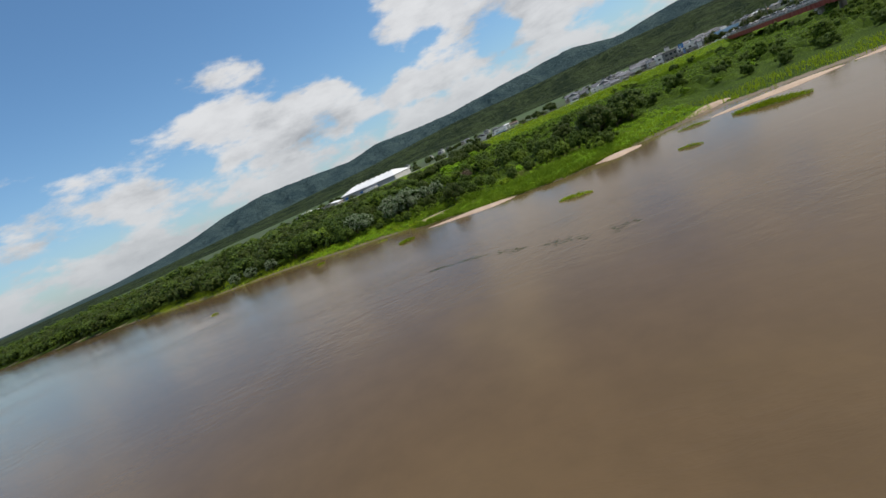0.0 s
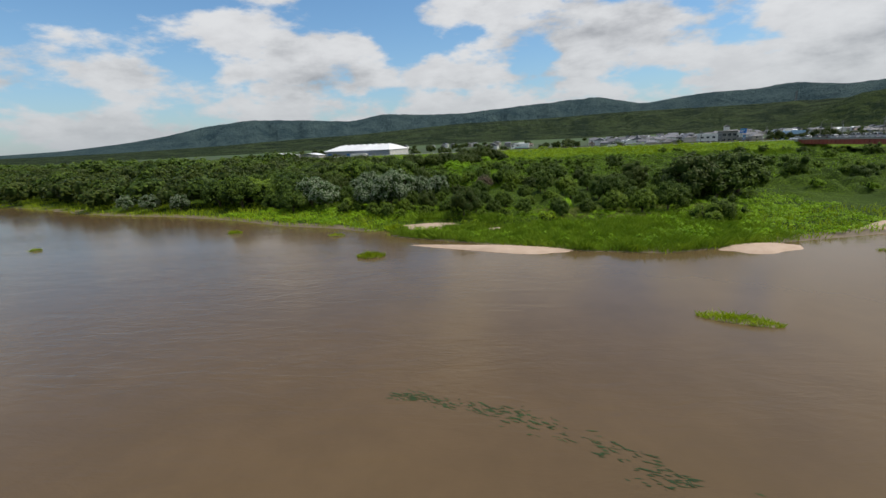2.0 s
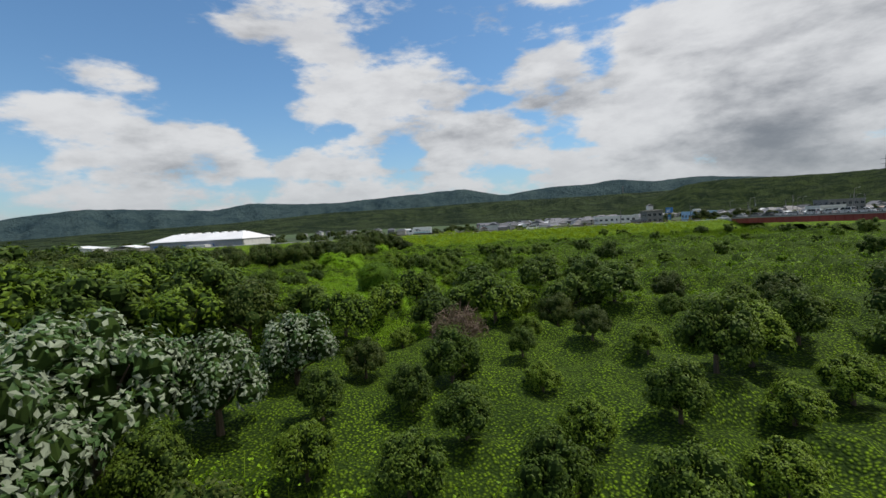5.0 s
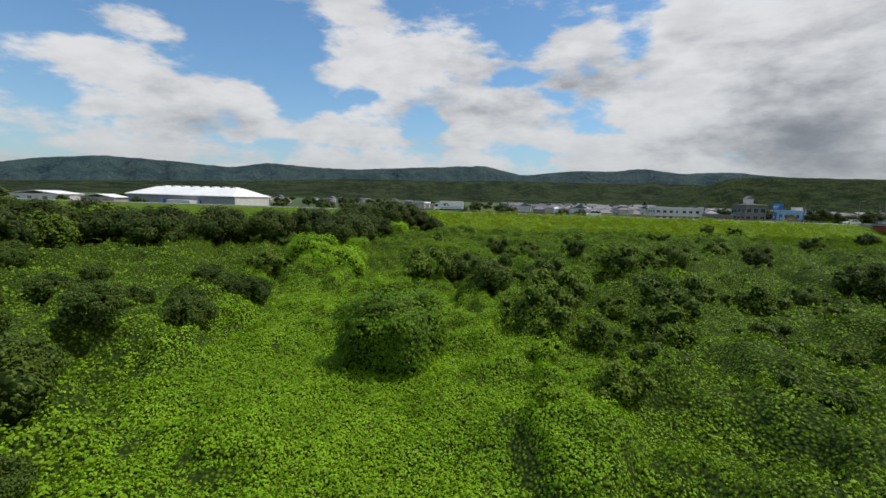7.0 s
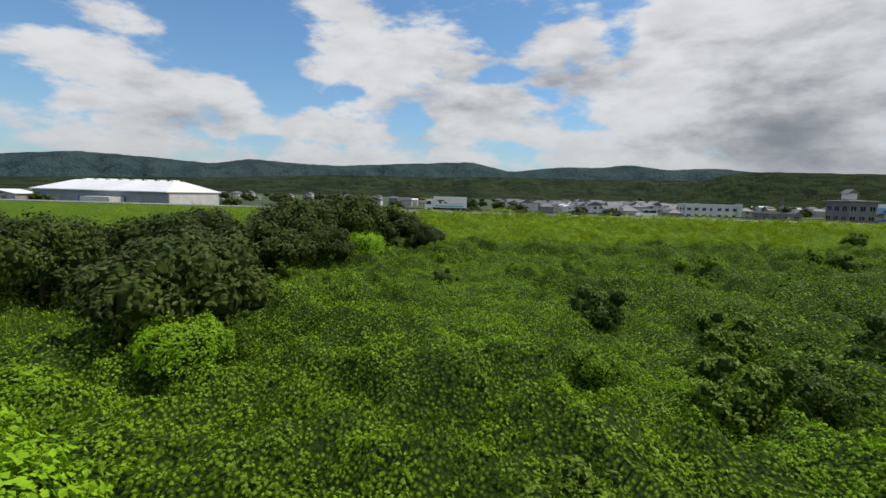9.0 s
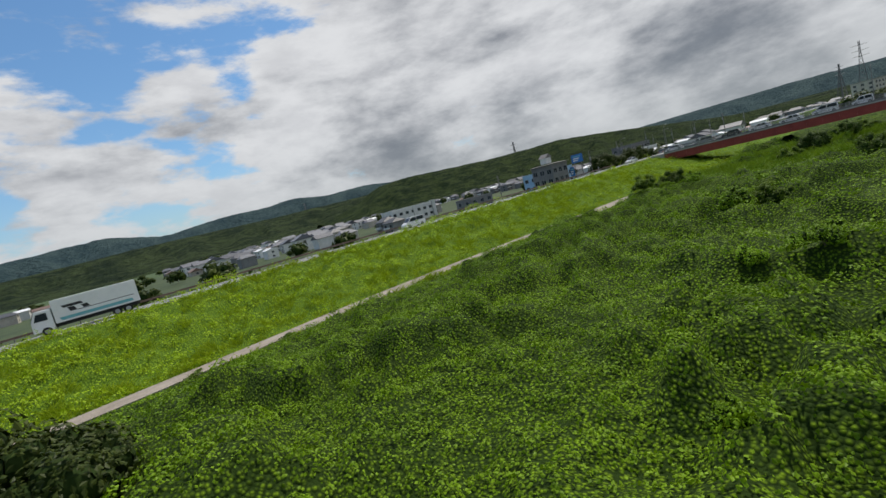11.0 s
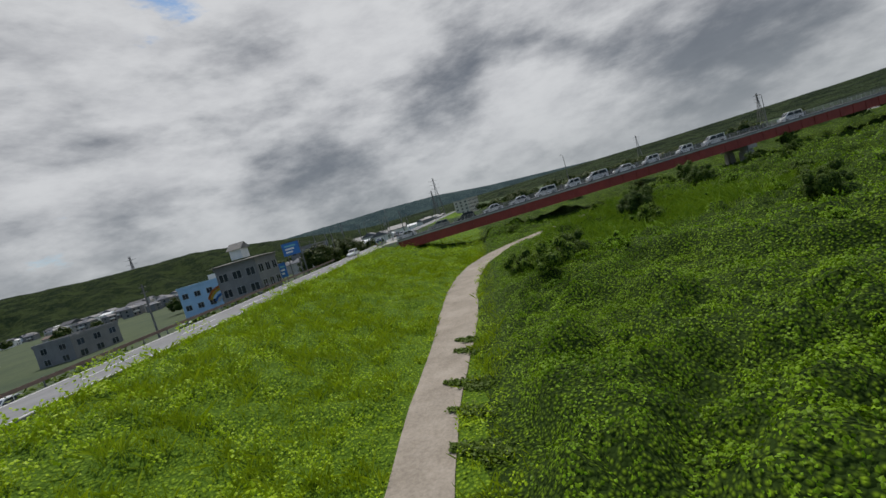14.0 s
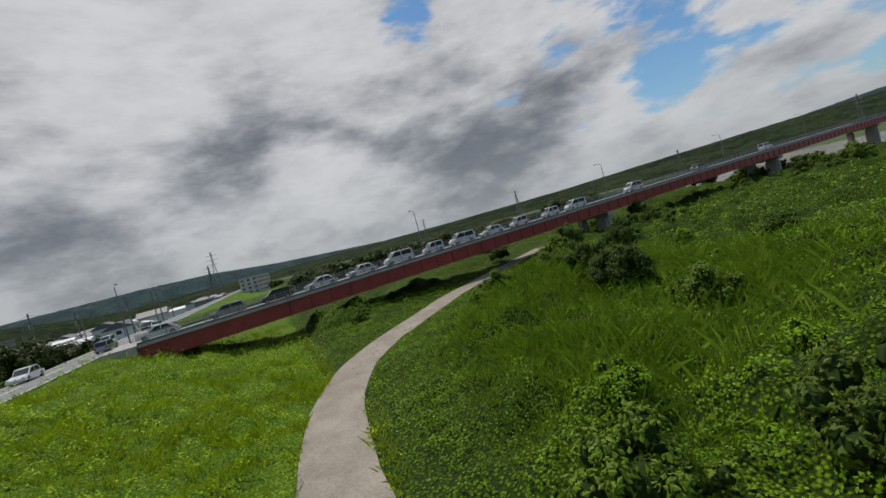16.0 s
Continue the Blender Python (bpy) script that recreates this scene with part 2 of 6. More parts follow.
MAT = {
    "water": water_material(),
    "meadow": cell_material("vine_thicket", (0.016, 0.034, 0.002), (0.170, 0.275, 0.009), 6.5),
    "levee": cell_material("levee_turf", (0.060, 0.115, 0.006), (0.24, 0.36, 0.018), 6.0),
    "mud": material("river_mud", (0.10, 0.075, 0.045), (0.20, 0.15, 0.10), scale=0.6, rough=0.6),
    "sand": material("river_sand", (0.36, 0.26, 0.19), (0.50, 0.38, 0.29), scale=0.5, rough=0.9, bump=0.4),
    "town": material("town_ground", (0.018, 0.038, 0.010), (0.060, 0.082, 0.026), scale=0.05, rough=0.9, bump=0.1),
    "field": material("far_fields", (0.022, 0.050, 0.012), (0.065, 0.105, 0.022), scale=0.02, rough=0.9, bump=0.1),
    "path": material("concrete_track", (0.20, 0.170, 0.135), (0.36, 0.31, 0.26), scale=0.5, rough=0.9, bump=0.3),
    "asphalt": material("asphalt", (0.16, 0.16, 0.165), (0.23, 0.23, 0.235), scale=0.4, rough=0.85, bump=0.2),
    "paint": material("road_paint", (0.62, 0.62, 0.60), (0.80, 0.80, 0.78), scale=1.5, rough=0.7, bump=0.05),
    "concrete": material("concrete", (0.26, 0.25, 0.23), (0.42, 0.40, 0.37), scale=0.5, rough=0.85, bump=0.2),
    "red": material("red_girder_paint", (0.21, 0.028, 0.022), (0.30, 0.045, 0.035), scale=0.6, rough=0.5, bump=0.05),
    "steel": material("galvanised_steel", (0.24, 0.245, 0.25), (0.38, 0.385, 0.39), scale=1.0, rough=0.55, metal=0.2, bump=0.03),
    "pole": material("grey_pole", (0.10, 0.10, 0.10), (0.20, 0.19, 0.18), scale=1.0, rough=0.7, bump=0.03),
    "bark": material("bark", (0.07, 0.05, 0.035), (0.15, 0.11, 0.08), scale=2.0, rough=0.9, bump=0.5),
    "hall_roof": material("white_sheet_roof", (0.68, 0.68, 0.69), (0.84, 0.84, 0.84), scale=0.08, rough=0.5, bump=0.05),
    "hall_wall": material("grey_sheet_wall", (0.22, 0.24, 0.28), (0.33, 0.35, 0.40), scale=0.1, rough=0.6, bump=0.05),
    "white_wall": material("white_render", (0.52, 0.52, 0.50), (0.74, 0.73, 0.70), scale=0.4, rough=0.8, bump=0.05, thing=0.3),
    "grey_wall": material("grey_render", (0.14, 0.14, 0.145), (0.23, 0.23, 0.225), scale=0.4, rough=0.8, bump=0.05, thing=0.25),
    "cream_wall": material("cream_render", (0.34, 0.31, 0.27), (0.52, 0.48, 0.42), scale=0.4, rough=0.8, bump=0.05, thing=0.4),
    "sky_wall": material("pale_blue_render", (0.28, 0.46, 0.66), (0.40, 0.58, 0.76), scale=0.4, rough=0.8, bump=0.05),
    "tile": material("dark_roof_tile", (0.06, 0.062, 0.07), (0.15, 0.15, 0.165), scale=0.8, rough=0.55, bump=0.3, thing=0.9),
    "brown_tile": material("brown_roof_tile", (0.14, 0.09, 0.07), (0.24, 0.16, 0.13), scale=0.8, rough=0.6, bump=0.3, thing=0.6),
    "glass": material("window_glass", (0.015, 0.02, 0.025), (0.04, 0.05, 0.06), scale=0.5, rough=0.08, bump=0.0, specular=0.6),
    "car_white": material("white_car_paint", (0.72, 0.72, 0.72), (0.80, 0.80, 0.80), scale=1.0, rough=0.25, bump=0.0, specular=0.6),
    "car_grey": material("silver_car_paint", (0.30, 0.31, 0.32), (0.38, 0.39, 0.40), scale=1.0, rough=0.25, metal=0.4, bump=0.0),
    "car_dark": material("dark_car_paint", (0.015, 0.017, 0.025), (0.03, 0.032, 0.04), scale=1.0, rough=0.22, bump=0.0),
    "rubber": material("tyre_rubber", (0.012, 0.012, 0.012), (0.03, 0.03, 0.03), scale=3.0, rough=0.85, bump=0.1),
    "lamp_red": material("tail_lamp", (0.30, 0.01, 0.01), (0.42, 0.02, 0.02), scale=2.0, rough=0.25, bump=0.0),
    "lamp_clear": material("head_lamp", (0.62, 0.64, 0.66), (0.75, 0.76, 0.78), scale=2.0, rough=0.15, bump=0.0),
    "sign_blue": material("blue_sign_paint", (0.02, 0.11, 0.36), (0.03, 0.16, 0.46), scale=0.6, rough=0.45, bump=0.0),
    "black": material("black_print", (0.012, 0.012, 0.014), (0.03, 0.03, 0.032), scale=1.0, rough=0.6, bump=0.0),
    "orange": material("orange_print", (0.50, 0.14, 0.02), (0.62, 0.20, 0.03), scale=1.0, rough=0.6, bump=0.0),
    "teal": material("teal_print", (0.12, 0.36, 0.40), (0.18, 0.45, 0.48), scale=1.0, rough=0.6, bump=0.0),
    "yellow": material("yellow_print", (0.62, 0.44, 0.05), (0.72, 0.52, 0.08), scale=1.0, rough=0.6, bump=0.0),
    # Paler and bluer than woods: the haze of distance is put into this colour.
    "hill_far": material("hazed_wooded_range", (0.030, 0.056, 0.066), (0.066, 0.102, 0.102), scale=0.006, rough=0.95, bump=1.0, fine=7.0, distance=45.0, spread=(0.38, 0.62), specular=0.05),
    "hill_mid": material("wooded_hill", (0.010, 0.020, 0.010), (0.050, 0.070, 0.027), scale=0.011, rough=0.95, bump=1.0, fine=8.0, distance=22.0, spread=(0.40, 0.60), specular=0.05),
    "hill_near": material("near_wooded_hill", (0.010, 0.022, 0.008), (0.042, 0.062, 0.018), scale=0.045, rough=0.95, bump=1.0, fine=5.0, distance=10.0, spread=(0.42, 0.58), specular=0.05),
    "vine": leaf_material("vine_leaf", (0.078, 0.158, 0.004), (0.262, 0.43, 0.012), through=0.2, patch=0.33),
    "vine_bright": leaf_material("bright_vine_leaf", (0.20, 0.31, 0.006), (0.38, 0.52, 0.015), through=0.25, patch=0.4),
    "vine_fresh": leaf_material("fresh_vine_leaf", (0.145, 0.29, 0.006), (0.305, 0.52, 0.016), through=0.25, patch=0.4),
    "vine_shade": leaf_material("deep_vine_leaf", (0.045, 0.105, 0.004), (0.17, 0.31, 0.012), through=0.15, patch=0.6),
    "grass": leaf_material("levee_grass_blade", (0.180, 0.255, 0.008), (0.37, 0.47, 0.022), through=0.3, patch=0.9),
    "reed": leaf_material("reed_blade", (0.095, 0.175, 0.010), (0.24, 0.34, 0.030), through=0.25, patch=0.5),
    "dry": leaf_material("dry_grass_blade", (0.17, 0.20, 0.05), (0.36, 0.37, 0.14), through=0.2, patch=0.5),
    "leaf": leaf_material("tree_leaf", (0.034, 0.066, 0.006), (0.108, 0.160, 0.016), through=0.14),
    "leaf_bright": leaf_material("bright_tree_leaf", (0.058, 0.108, 0.006), (0.165, 0.238, 0.018), through=0.14),
    "leaf_dark": leaf_material("dark_tree_leaf", (0.026, 0.042, 0.006), (0.078, 0.104, 0.014), through=0.12),
    "leaf_pale": leaf_material("silver_tree_leaf", (0.045, 0.095, 0.028), (0.09, 0.155, 0.05), pale=(0.25, 0.29, 0.20), through=0.15),
    # Near-black green that stands for the shade inside crowns and shrubs.
    "inner": leaf_material("crown_inner_shade", (0.016, 0.034, 0.005), (0.034, 0.060, 0.010), through=0.0, rough=0.9),
    "twig": leaf_material("dry_twigs", (0.12, 0.085, 0.06), (0.20, 0.15, 0.11), through=0.1),
    "weed": leaf_material("drowned_weed", (0.018, 0.036, 0.014), (0.045, 0.070, 0.026), through=0.1),
}

# ---- the lie of the land ----


def hashed(ix, iy, seed):
    h = (ix.astype(np.int64) * 374761393 + iy.astype(np.int64) * 668265263 + seed * 974634777) & 0x7FFFFFFF
    h = ((h ^ (h >> 13)) * 1274126177) & 0x7FFFFFFF
    return ((h ^ (h >> 16)) & 0xFFFF) / 65535.0


def value_noise(x, y, seed=0):
    ix, iy = np.floor(x), np.floor(y)
    fx, fy = x - ix, y - iy
    fx, fy = fx * fx * (3 - 2 * fx), fy * fy * (3 - 2 * fy)
    a, b = hashed(ix, iy, seed), hashed(ix + 1, iy, seed)
    c, e = hashed(ix, iy + 1, seed), hashed(ix + 1, iy + 1, seed)
    return (a * (1 - fx) + b * fx) * (1 - fy) + (c * (1 - fx) + e * fx) * fy


def fbm(x, y, octaves=4, seed=0):
    total, weight = 0.0, 0.5
    for n in range(octaves):
        total = total + weight * value_noise(x * 2**n + 17.3 * n, y * 2**n - 9.1 * n, seed + n)
        weight *= 0.5
    return total / (1 - 0.5**octaves)


def step(v, low, high):
    s = np.clip((v - low) / (high - low), 0, 1)
    return s * s * (3 - 2 * s)


SHORE_X = [-5000, -600, -160, -117, -85, -58, -35, -17, -4, 8, 20, 33, 44, 52, 60, 70, 83, 95, 107, 130, 160, 300, 900, 5000]
SHORE_Y = [1400, 340, 180, 165, 151.5, 139, 133, 126, 118.5, 114.5, 106.2, 100.6, 96.2, 94.5, 96.5, 99, 102, 98, 94, 84, 72, 20, -150, -1200]


def shore(x):
    return np.interp(x, SHORE_X, SHORE_Y)


CREST = 5.7


def levee(x, y):
    """How far a place lies behind the river-side edge of the levee's crest."""
    return (y - (287 - 0.24 * (x - 92))) * 0.972


TRACK = [(-300, 357), (-100, 310), (0, 285), (36, 277.0), (55, 274.05), (68, 272.25), (80, 269.85), (92, 267.05), (101, 265.1), (111, 262.2), (124, 259.2), (133, 256.6), (141, 253.4), (147.5, 249), (152, 244), (157, 236), (162, 228), (168, 214), (178, 190)]


def track_gap(x, y):
    """How far a place lies from the middle of the track."""
    p = np.stack([np.ravel(x), np.ravel(y)], 1)
    best = np.full(len(p), 1e9)
    pts = np.array(TRACK, float)
    for a, b in zip(pts, pts[1:]):
        s = np.clip(((p - a) @ (b - a)) / ((b - a) @ (b - a)), 0, 1)[:, None]
        best = np.minimum(best, np.linalg.norm(p - a - s * (b - a), axis=1))
    return best.reshape(np.shape(x))


def in_meadow(x, y):
    d, u = y - shore(x), levee(x, y)
    return step(d, 18, 34) * (1 - step(u, -24.5, -22.5))


def canopy(x, y):
    """The height of the creeping vines over the soil."""
    swell = fbm(x / 9.0, y / 9.0, 3, 5)
    small = fbm(x / 2.6, y / 2.6, 3, 9)
    smooth = 1 - 0.8 * np.exp(-(((x - 27) / 8) ** 2) - ((y - 176) / 14) ** 2)
    return 0.1 + smooth * (2.0 * np.clip(swell - 0.40, 0, 1) + 1.2 * np.clip(small - 0.38, 0, 1) + tussock(x, y))


def tussock(x, y):
    """Clumps in the creeping vines, a metre or two across."""
    lump = step(fbm(x / 1.9, y / 1.9, 2, 51), 0.36, 0.72)
    return lump * 1.15 * (0.35 + step(fbm(x / 7.0, y / 7.0, 3, 53), 0.35, 0.6))


def backwater(x, y):
    """A narrow muddy channel that winds in behind the reeds."""
    middle = np.interp(x, [12, 17, 24, 29, 34, 39, 46], [109.5, 109.6, 110.4, 111.6, 112.4, 111.2, 108.6])
    return np.exp(-(((y - middle) / 1.2) ** 2)) * step(x, 10, 16) * (1 - step(x, 46, 50))


def bare(x, y):
    """Sand and water in the bank, where little grows."""
    sand = (((x - 24.2) / 7.0) ** 2 + ((y - 113.9) / 2.5) ** 2 < 1) | (((x - 34.5) / 4.6) ** 2 + ((y - 109.3) / 1.6) ** 2 < 1)
    return np.where(sand | (backwater(x, y) > 0.45), 0.97, 0.0)


def soil(x, y):
    d, u = y - shore(x), levee(x, y)
    z = -1.6 + 1.75 * step(d, -9, 1.5) + 0.75 * step(d, 1, 14) + 0.35 * step(d, 12, 40)
    z = z + (CREST - 1.35) * step(u, -19.5, 0.5) - (CREST - 2.6) * step(u, 8.6, 15.0) - 1.3 * step(u, 24, 70)
    z = z - 1.15 * backwater(x, y) - 0.55 * np.exp(-(((x - 24.2) / 8) ** 2) - ((y - 113.9) / 3.0) ** 2) - 0.5 * np.exp(-(((x - 34.5) / 5) ** 2) - ((y - 109.3) / 2.0) ** 2)
    # The far side of the river.
    z = z + 5.0 * step(-(y - shore(x)) - 0.10 * np.abs(x), 190, 225)
    return z


def ground(x, y):
    x, y = np.asarray(x, float), np.asarray(y, float)
    u = levee(x, y)
    turf = 0.5 * step(u, -20, -17) * (1 - step(u, -2.2, -0.4)) * step(track_gap(x, y), 1.6, 3.0) * step(fbm(x / 1.6, y / 1.6, 2, 57), 0.38, 0.7)
    return soil(x, y) + turf + canopy(x, y) * in_meadow(x, y) * step(track_gap(x, y), 1.5, np.interp(x, [60, 90], [9.0, 4.2])) * (1 - 0.75 * step(x, 116, 126) * (1 - step(track_gap(x, y), 4.0, 12.0)))


def axis(low, high, pitch, reach, growth=1.16):
    inner = np.arange(low, high + 0.01, pitch)
    out, stepw, v = [], pitch, high
    while v < reach[1]:
        stepw *= growth
        v += stepw
        out.append(v)
    back, stepw, v = [], pitch, low
    while v > reach[0]:
        stepw *= growth
        v -= stepw
        back.append(v)
    return np.array(back[::-1] + list(inner) + out)


def raw_mesh(name, verts, faces, mats, index=None, smooth=False):
    """A mesh from arrays: verts (n, 3), faces (m, k) with k corners each."""
    verts, faces = np.asarray(verts, np.float32), np.asarray(faces, np.int32)
    me = bpy.data.meshes.new(name)
    me.vertices.add(len(verts)), me.loops.add(faces.size), me.polygons.add(len(faces))
    me.vertices.foreach_set("co", verts.ravel())
    me.loops.foreach_set("vertex_index", faces.ravel())
    me.polygons.foreach_set("loop_start", np.arange(0, faces.size, faces.shape[1], dtype=np.int32))
    for m in mats:
        me.materials.append(m)
    if index is not None:
        me.polygons.foreach_set("material_index", np.asarray(index, np.int32))
    me.polygons.foreach_set("use_smooth", np.full(len(faces), smooth))
    me.update(calc_edges=True)
    me.validate()
    return me


def grid_faces(nx, ny):
    i = np.arange((nx - 1) * (ny - 1))
    a = (i // (nx - 1)) * nx + i % (nx - 1)
    return np.stack([a, a + 1, a + nx + 1, a + nx], 1)


def build_ground():
    xs, ys = axis(-20, 172, 0.7, (-4900, 4900)), axis(94, 300, 0.7, (-4900, 4900))
    gx, gy = np.meshgrid(xs, ys)
    gz = ground(gx, gy)
    verts = np.stack([gx, gy, gz], -1).reshape(-1, 3)
    faces = grid_faces(len(xs), len(ys))
    c = verts[faces].mean(1)
    d, u = c[:, 1] - shore(c[:, 0]), levee(c[:, 0], c[:, 1])
    index = np.zeros(len(faces), int)
    index[d < 2.0] = 2
    index[(u > -21.5) & (u < 14)] = 1
    index[u >= 14] = 3
    index[(u > 420) | (np.abs(c[:, 0]) > 700) | (d < -150)] = 4
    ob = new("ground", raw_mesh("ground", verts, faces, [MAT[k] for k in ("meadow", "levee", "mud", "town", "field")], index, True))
    tagged(ob, "green river plain with a grassy levee and fields", "ground", kind="structure")


build_ground()


def build_water():
    xs, ys = axis(-200, 300, 20, (-4900, 4900), 1.4), axis(-150, 180, 20, (-2500, 1500), 1.4)
    gx, gy = np.meshgrid(xs, ys)
    verts = np.stack([gx, gy, 0 * gx], -1).reshape(-1, 3)
    ob = new("water", raw_mesh("water", verts, grid_faces(len(xs), len(ys)), [MAT["water"]], None, True))
    tagged(ob, "broad muddy brown river with a faintly rippled surface", "river", kind="structure")


build_water()

# Ranges of hills: azimuths and elevations of the skyline, at a distance.
RANGES = {
    "backdrop_far_hills": ("hill_far", 4300, 2900, "distant wooded mountain range tinted blue-green for haze", [-75, -55, -47, -42, -38, -34, -29, -23, -17, -13, -7, -3, 4, 11, 14, 19, 25, 30, 33, 37, 42, 47, 52, 58, 66, 78, 90, 97, 104, 112, 122, 140, 160, 172, 185],
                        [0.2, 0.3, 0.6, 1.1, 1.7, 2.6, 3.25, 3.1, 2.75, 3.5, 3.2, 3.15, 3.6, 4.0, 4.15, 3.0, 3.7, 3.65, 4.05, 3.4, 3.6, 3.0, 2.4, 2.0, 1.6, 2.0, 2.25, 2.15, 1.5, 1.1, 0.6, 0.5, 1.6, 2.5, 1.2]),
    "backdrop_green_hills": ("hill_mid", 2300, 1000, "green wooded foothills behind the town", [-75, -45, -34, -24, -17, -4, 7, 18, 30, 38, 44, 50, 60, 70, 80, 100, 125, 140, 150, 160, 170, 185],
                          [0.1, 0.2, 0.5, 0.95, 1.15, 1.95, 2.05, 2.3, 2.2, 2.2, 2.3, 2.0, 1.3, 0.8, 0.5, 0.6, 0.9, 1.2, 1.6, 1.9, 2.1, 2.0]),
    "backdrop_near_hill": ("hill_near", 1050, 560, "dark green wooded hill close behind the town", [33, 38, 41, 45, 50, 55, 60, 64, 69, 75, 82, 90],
                        [0.0, 1.3, 2.8, 3.1, 2.9, 2.75, 2.75, 2.9, 2.4, 1.6, 0.6, 0.0]),
}


def build_hills():
    for n, (name, (mat, reach, foot, label, azs, els)) in enumerate(RANGES.items()):
        eye = np.array([60.0, 180.0, 10.0])
        count = int((azs[-1] - azs[0]) / 0.34)
        az = np.linspace(azs[0], azs[-1], count)
        el = np.interp(az, azs, els)
        # Rounded crests between the knots.
        ker = np.hanning(11)
        el = np.convolve(np.pad(el, 5, "edge"), ker / ker.sum(), "valid")
        rows = 22
        r = np.linspace(0, 1, rows)
        gx, gr = np.meshgrid(az, r)
        rise = np.where(gr < 0.78, step(gr, 0.0, 0.80), 1 - 0.6 * step(gr, 0.80, 1.0))
        dist = foot + (reach - foot) * gr
        spur = fbm(gx / 1.7 + 40 * n, gr * 3.5, 4, 30 + n)
        top = np.tan(np.radians(el))[None] * (foot + (reach - foot) * 0.80)
        lump = 1.0 + (spur - 0.5) * 2.2 * step(rise, 0.0, 0.35) * (1 - rise)
        z = eye[2] * rise + top * rise * np.clip(lump, 0.25, 1.12) + (fbm(gx * 3.1, gr * 22, 3, 60 + n) - 0.5) * top * 0.045 * (gr > 0.05)
        z = z - 2.0 * (gr <= 0.001) + 2
        a = np.radians(gx)
        verts = np.stack([eye[0] + np.sin(a) * dist, eye[1] + np.cos(a) * dist, z], -1).reshape(-1, 3)
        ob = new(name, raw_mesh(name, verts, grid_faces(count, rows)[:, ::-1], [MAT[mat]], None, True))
        tagged(ob, label, "hills", kind="structure")


build_hills()


# ---- builders ----


def mesh_of(bm, name, mats):
    me = bpy.data.meshes.new(name)
    bm.to_mesh(me)
    bm.free()
    for m in mats if isinstance(mats, (list, tuple)) else [mats]:
        me.materials.append(m)
    return me


def part(name, bm, mat, parent, label=""):
    """One bmesh as one mesh object under a thing or part."""
    ob = new(name, mesh_of(bm, name, mat) if isinstance(bm, bmesh.types.BMesh) else bm)
    ob.parent = parent
    if label:
        ob["label"] = label
    return ob


def thing(name, label, category, at=None, group="", kind=""):
    ob = new(name)
    if at is not None:
        ob.matrix_basis = at
    return tagged(ob, label, category, group, kind)


def box(bm, x0, x1, y0, y1, z0, z1, bevel=0.0):
    vs = [bm.verts.new((x, y, z)) for z in (z0, z1) for x, y in ((x0, y0), (x1, y0), (x1, y1), (x0, y1))]
    faces = [bm.faces.new([vs[i] for i in f]) for f in ((3, 2, 1, 0), (4, 5, 6, 7), (0, 1, 5, 4), (1, 2, 6, 5), (2, 3, 7, 6), (3, 0, 4, 7))]
    if bevel:
        bmesh.ops.bevel(bm, geom=list({e for f in faces for e in f.edges}), offset=bevel, segments=2, affect="EDGES")
    return bm


def boxed(*args, **more):
    return box(bmesh.new(), *args, **more)


def tube(bm, points, radii, sides=8):
    rings = []
    pts = [Vector(p) for p in points]
    for i, p in enumerate(pts):
        ahead = (pts[min(i + 1, len(pts) - 1)] - pts[max(i - 1, 0)]).normalized()
        turn = ahead.to_track_quat("Z", "Y").to_matrix()
        rings.append([bm.verts.new(p + turn @ Vector((math.cos(a) * radii[i], math.sin(a) * radii[i], 0))) for a in [2 * math.pi * k / sides for k in range(sides)]])
    for a, b in zip(rings, rings[1:]):
        for k in range(sides):
            bm.faces.new((a[k], a[(k + 1) % sides], b[(k + 1) % sides], b[k]))
    bm.faces.new(rings[0][::-1]), bm.faces.new(rings[-1])
    return bm


def tubed(points, radii, sides=8):
    return tube(bmesh.new(), points, radii, sides)


def extruded(outline, y0, y1, bevel=0.0):
    """An outline in x and z, drawn out along y."""
    bm = bmesh.new()
    a, b = [bm.verts.new((x, y0, z)) for x, z in outline], [bm.verts.new((x, y1, z)) for x, z in outline]
    n = len(outline)
    faces = [bm.faces.new(a), bm.faces.new(b[::-1])]
    for k in range(n):
        faces.append(bm.faces.new((a[k], b[k], b[(k + 1) % n], a[(k + 1) % n])))
    if bevel:
        bmesh.ops.bevel(bm, geom=list(bm.edges), offset=bevel, segments=2, affect="EDGES")
    bmesh.ops.recalc_face_normals(bm, faces=bm.faces)
    return bm


def leaf_quads(rng, place, normal, size, slim=0.62, wild=0.8):
    """Leaf-shaped quads at places, that face about along the normals."""
    n = len(place)
    nor = normal + rng.normal(0, wild * 0.6, (n, 3))
    nor /= np.linalg.norm(nor, axis=1, keepdims=True) + 1e-9
    along = np.cross(nor, rng.normal(0, 1, (n, 3)))
    along /= np.linalg.norm(along, axis=1, keepdims=True) + 1e-9
    side = np.cross(nor, along)
    s = (size * rng.uniform(0.65, 1.3, n))[:, None]
    fold = nor * s * 0.12
    verts = np.stack([place - along * s * 0.5, place + side * s * slim * 0.5 + along * s * 0.08 - fold, place + along * s * 0.55, place - side * s * slim * 0.5 + along * s * 0.08 - fold], 1)
    return verts.reshape(-1, 3), np.arange(4 * n).reshape(-1, 4)


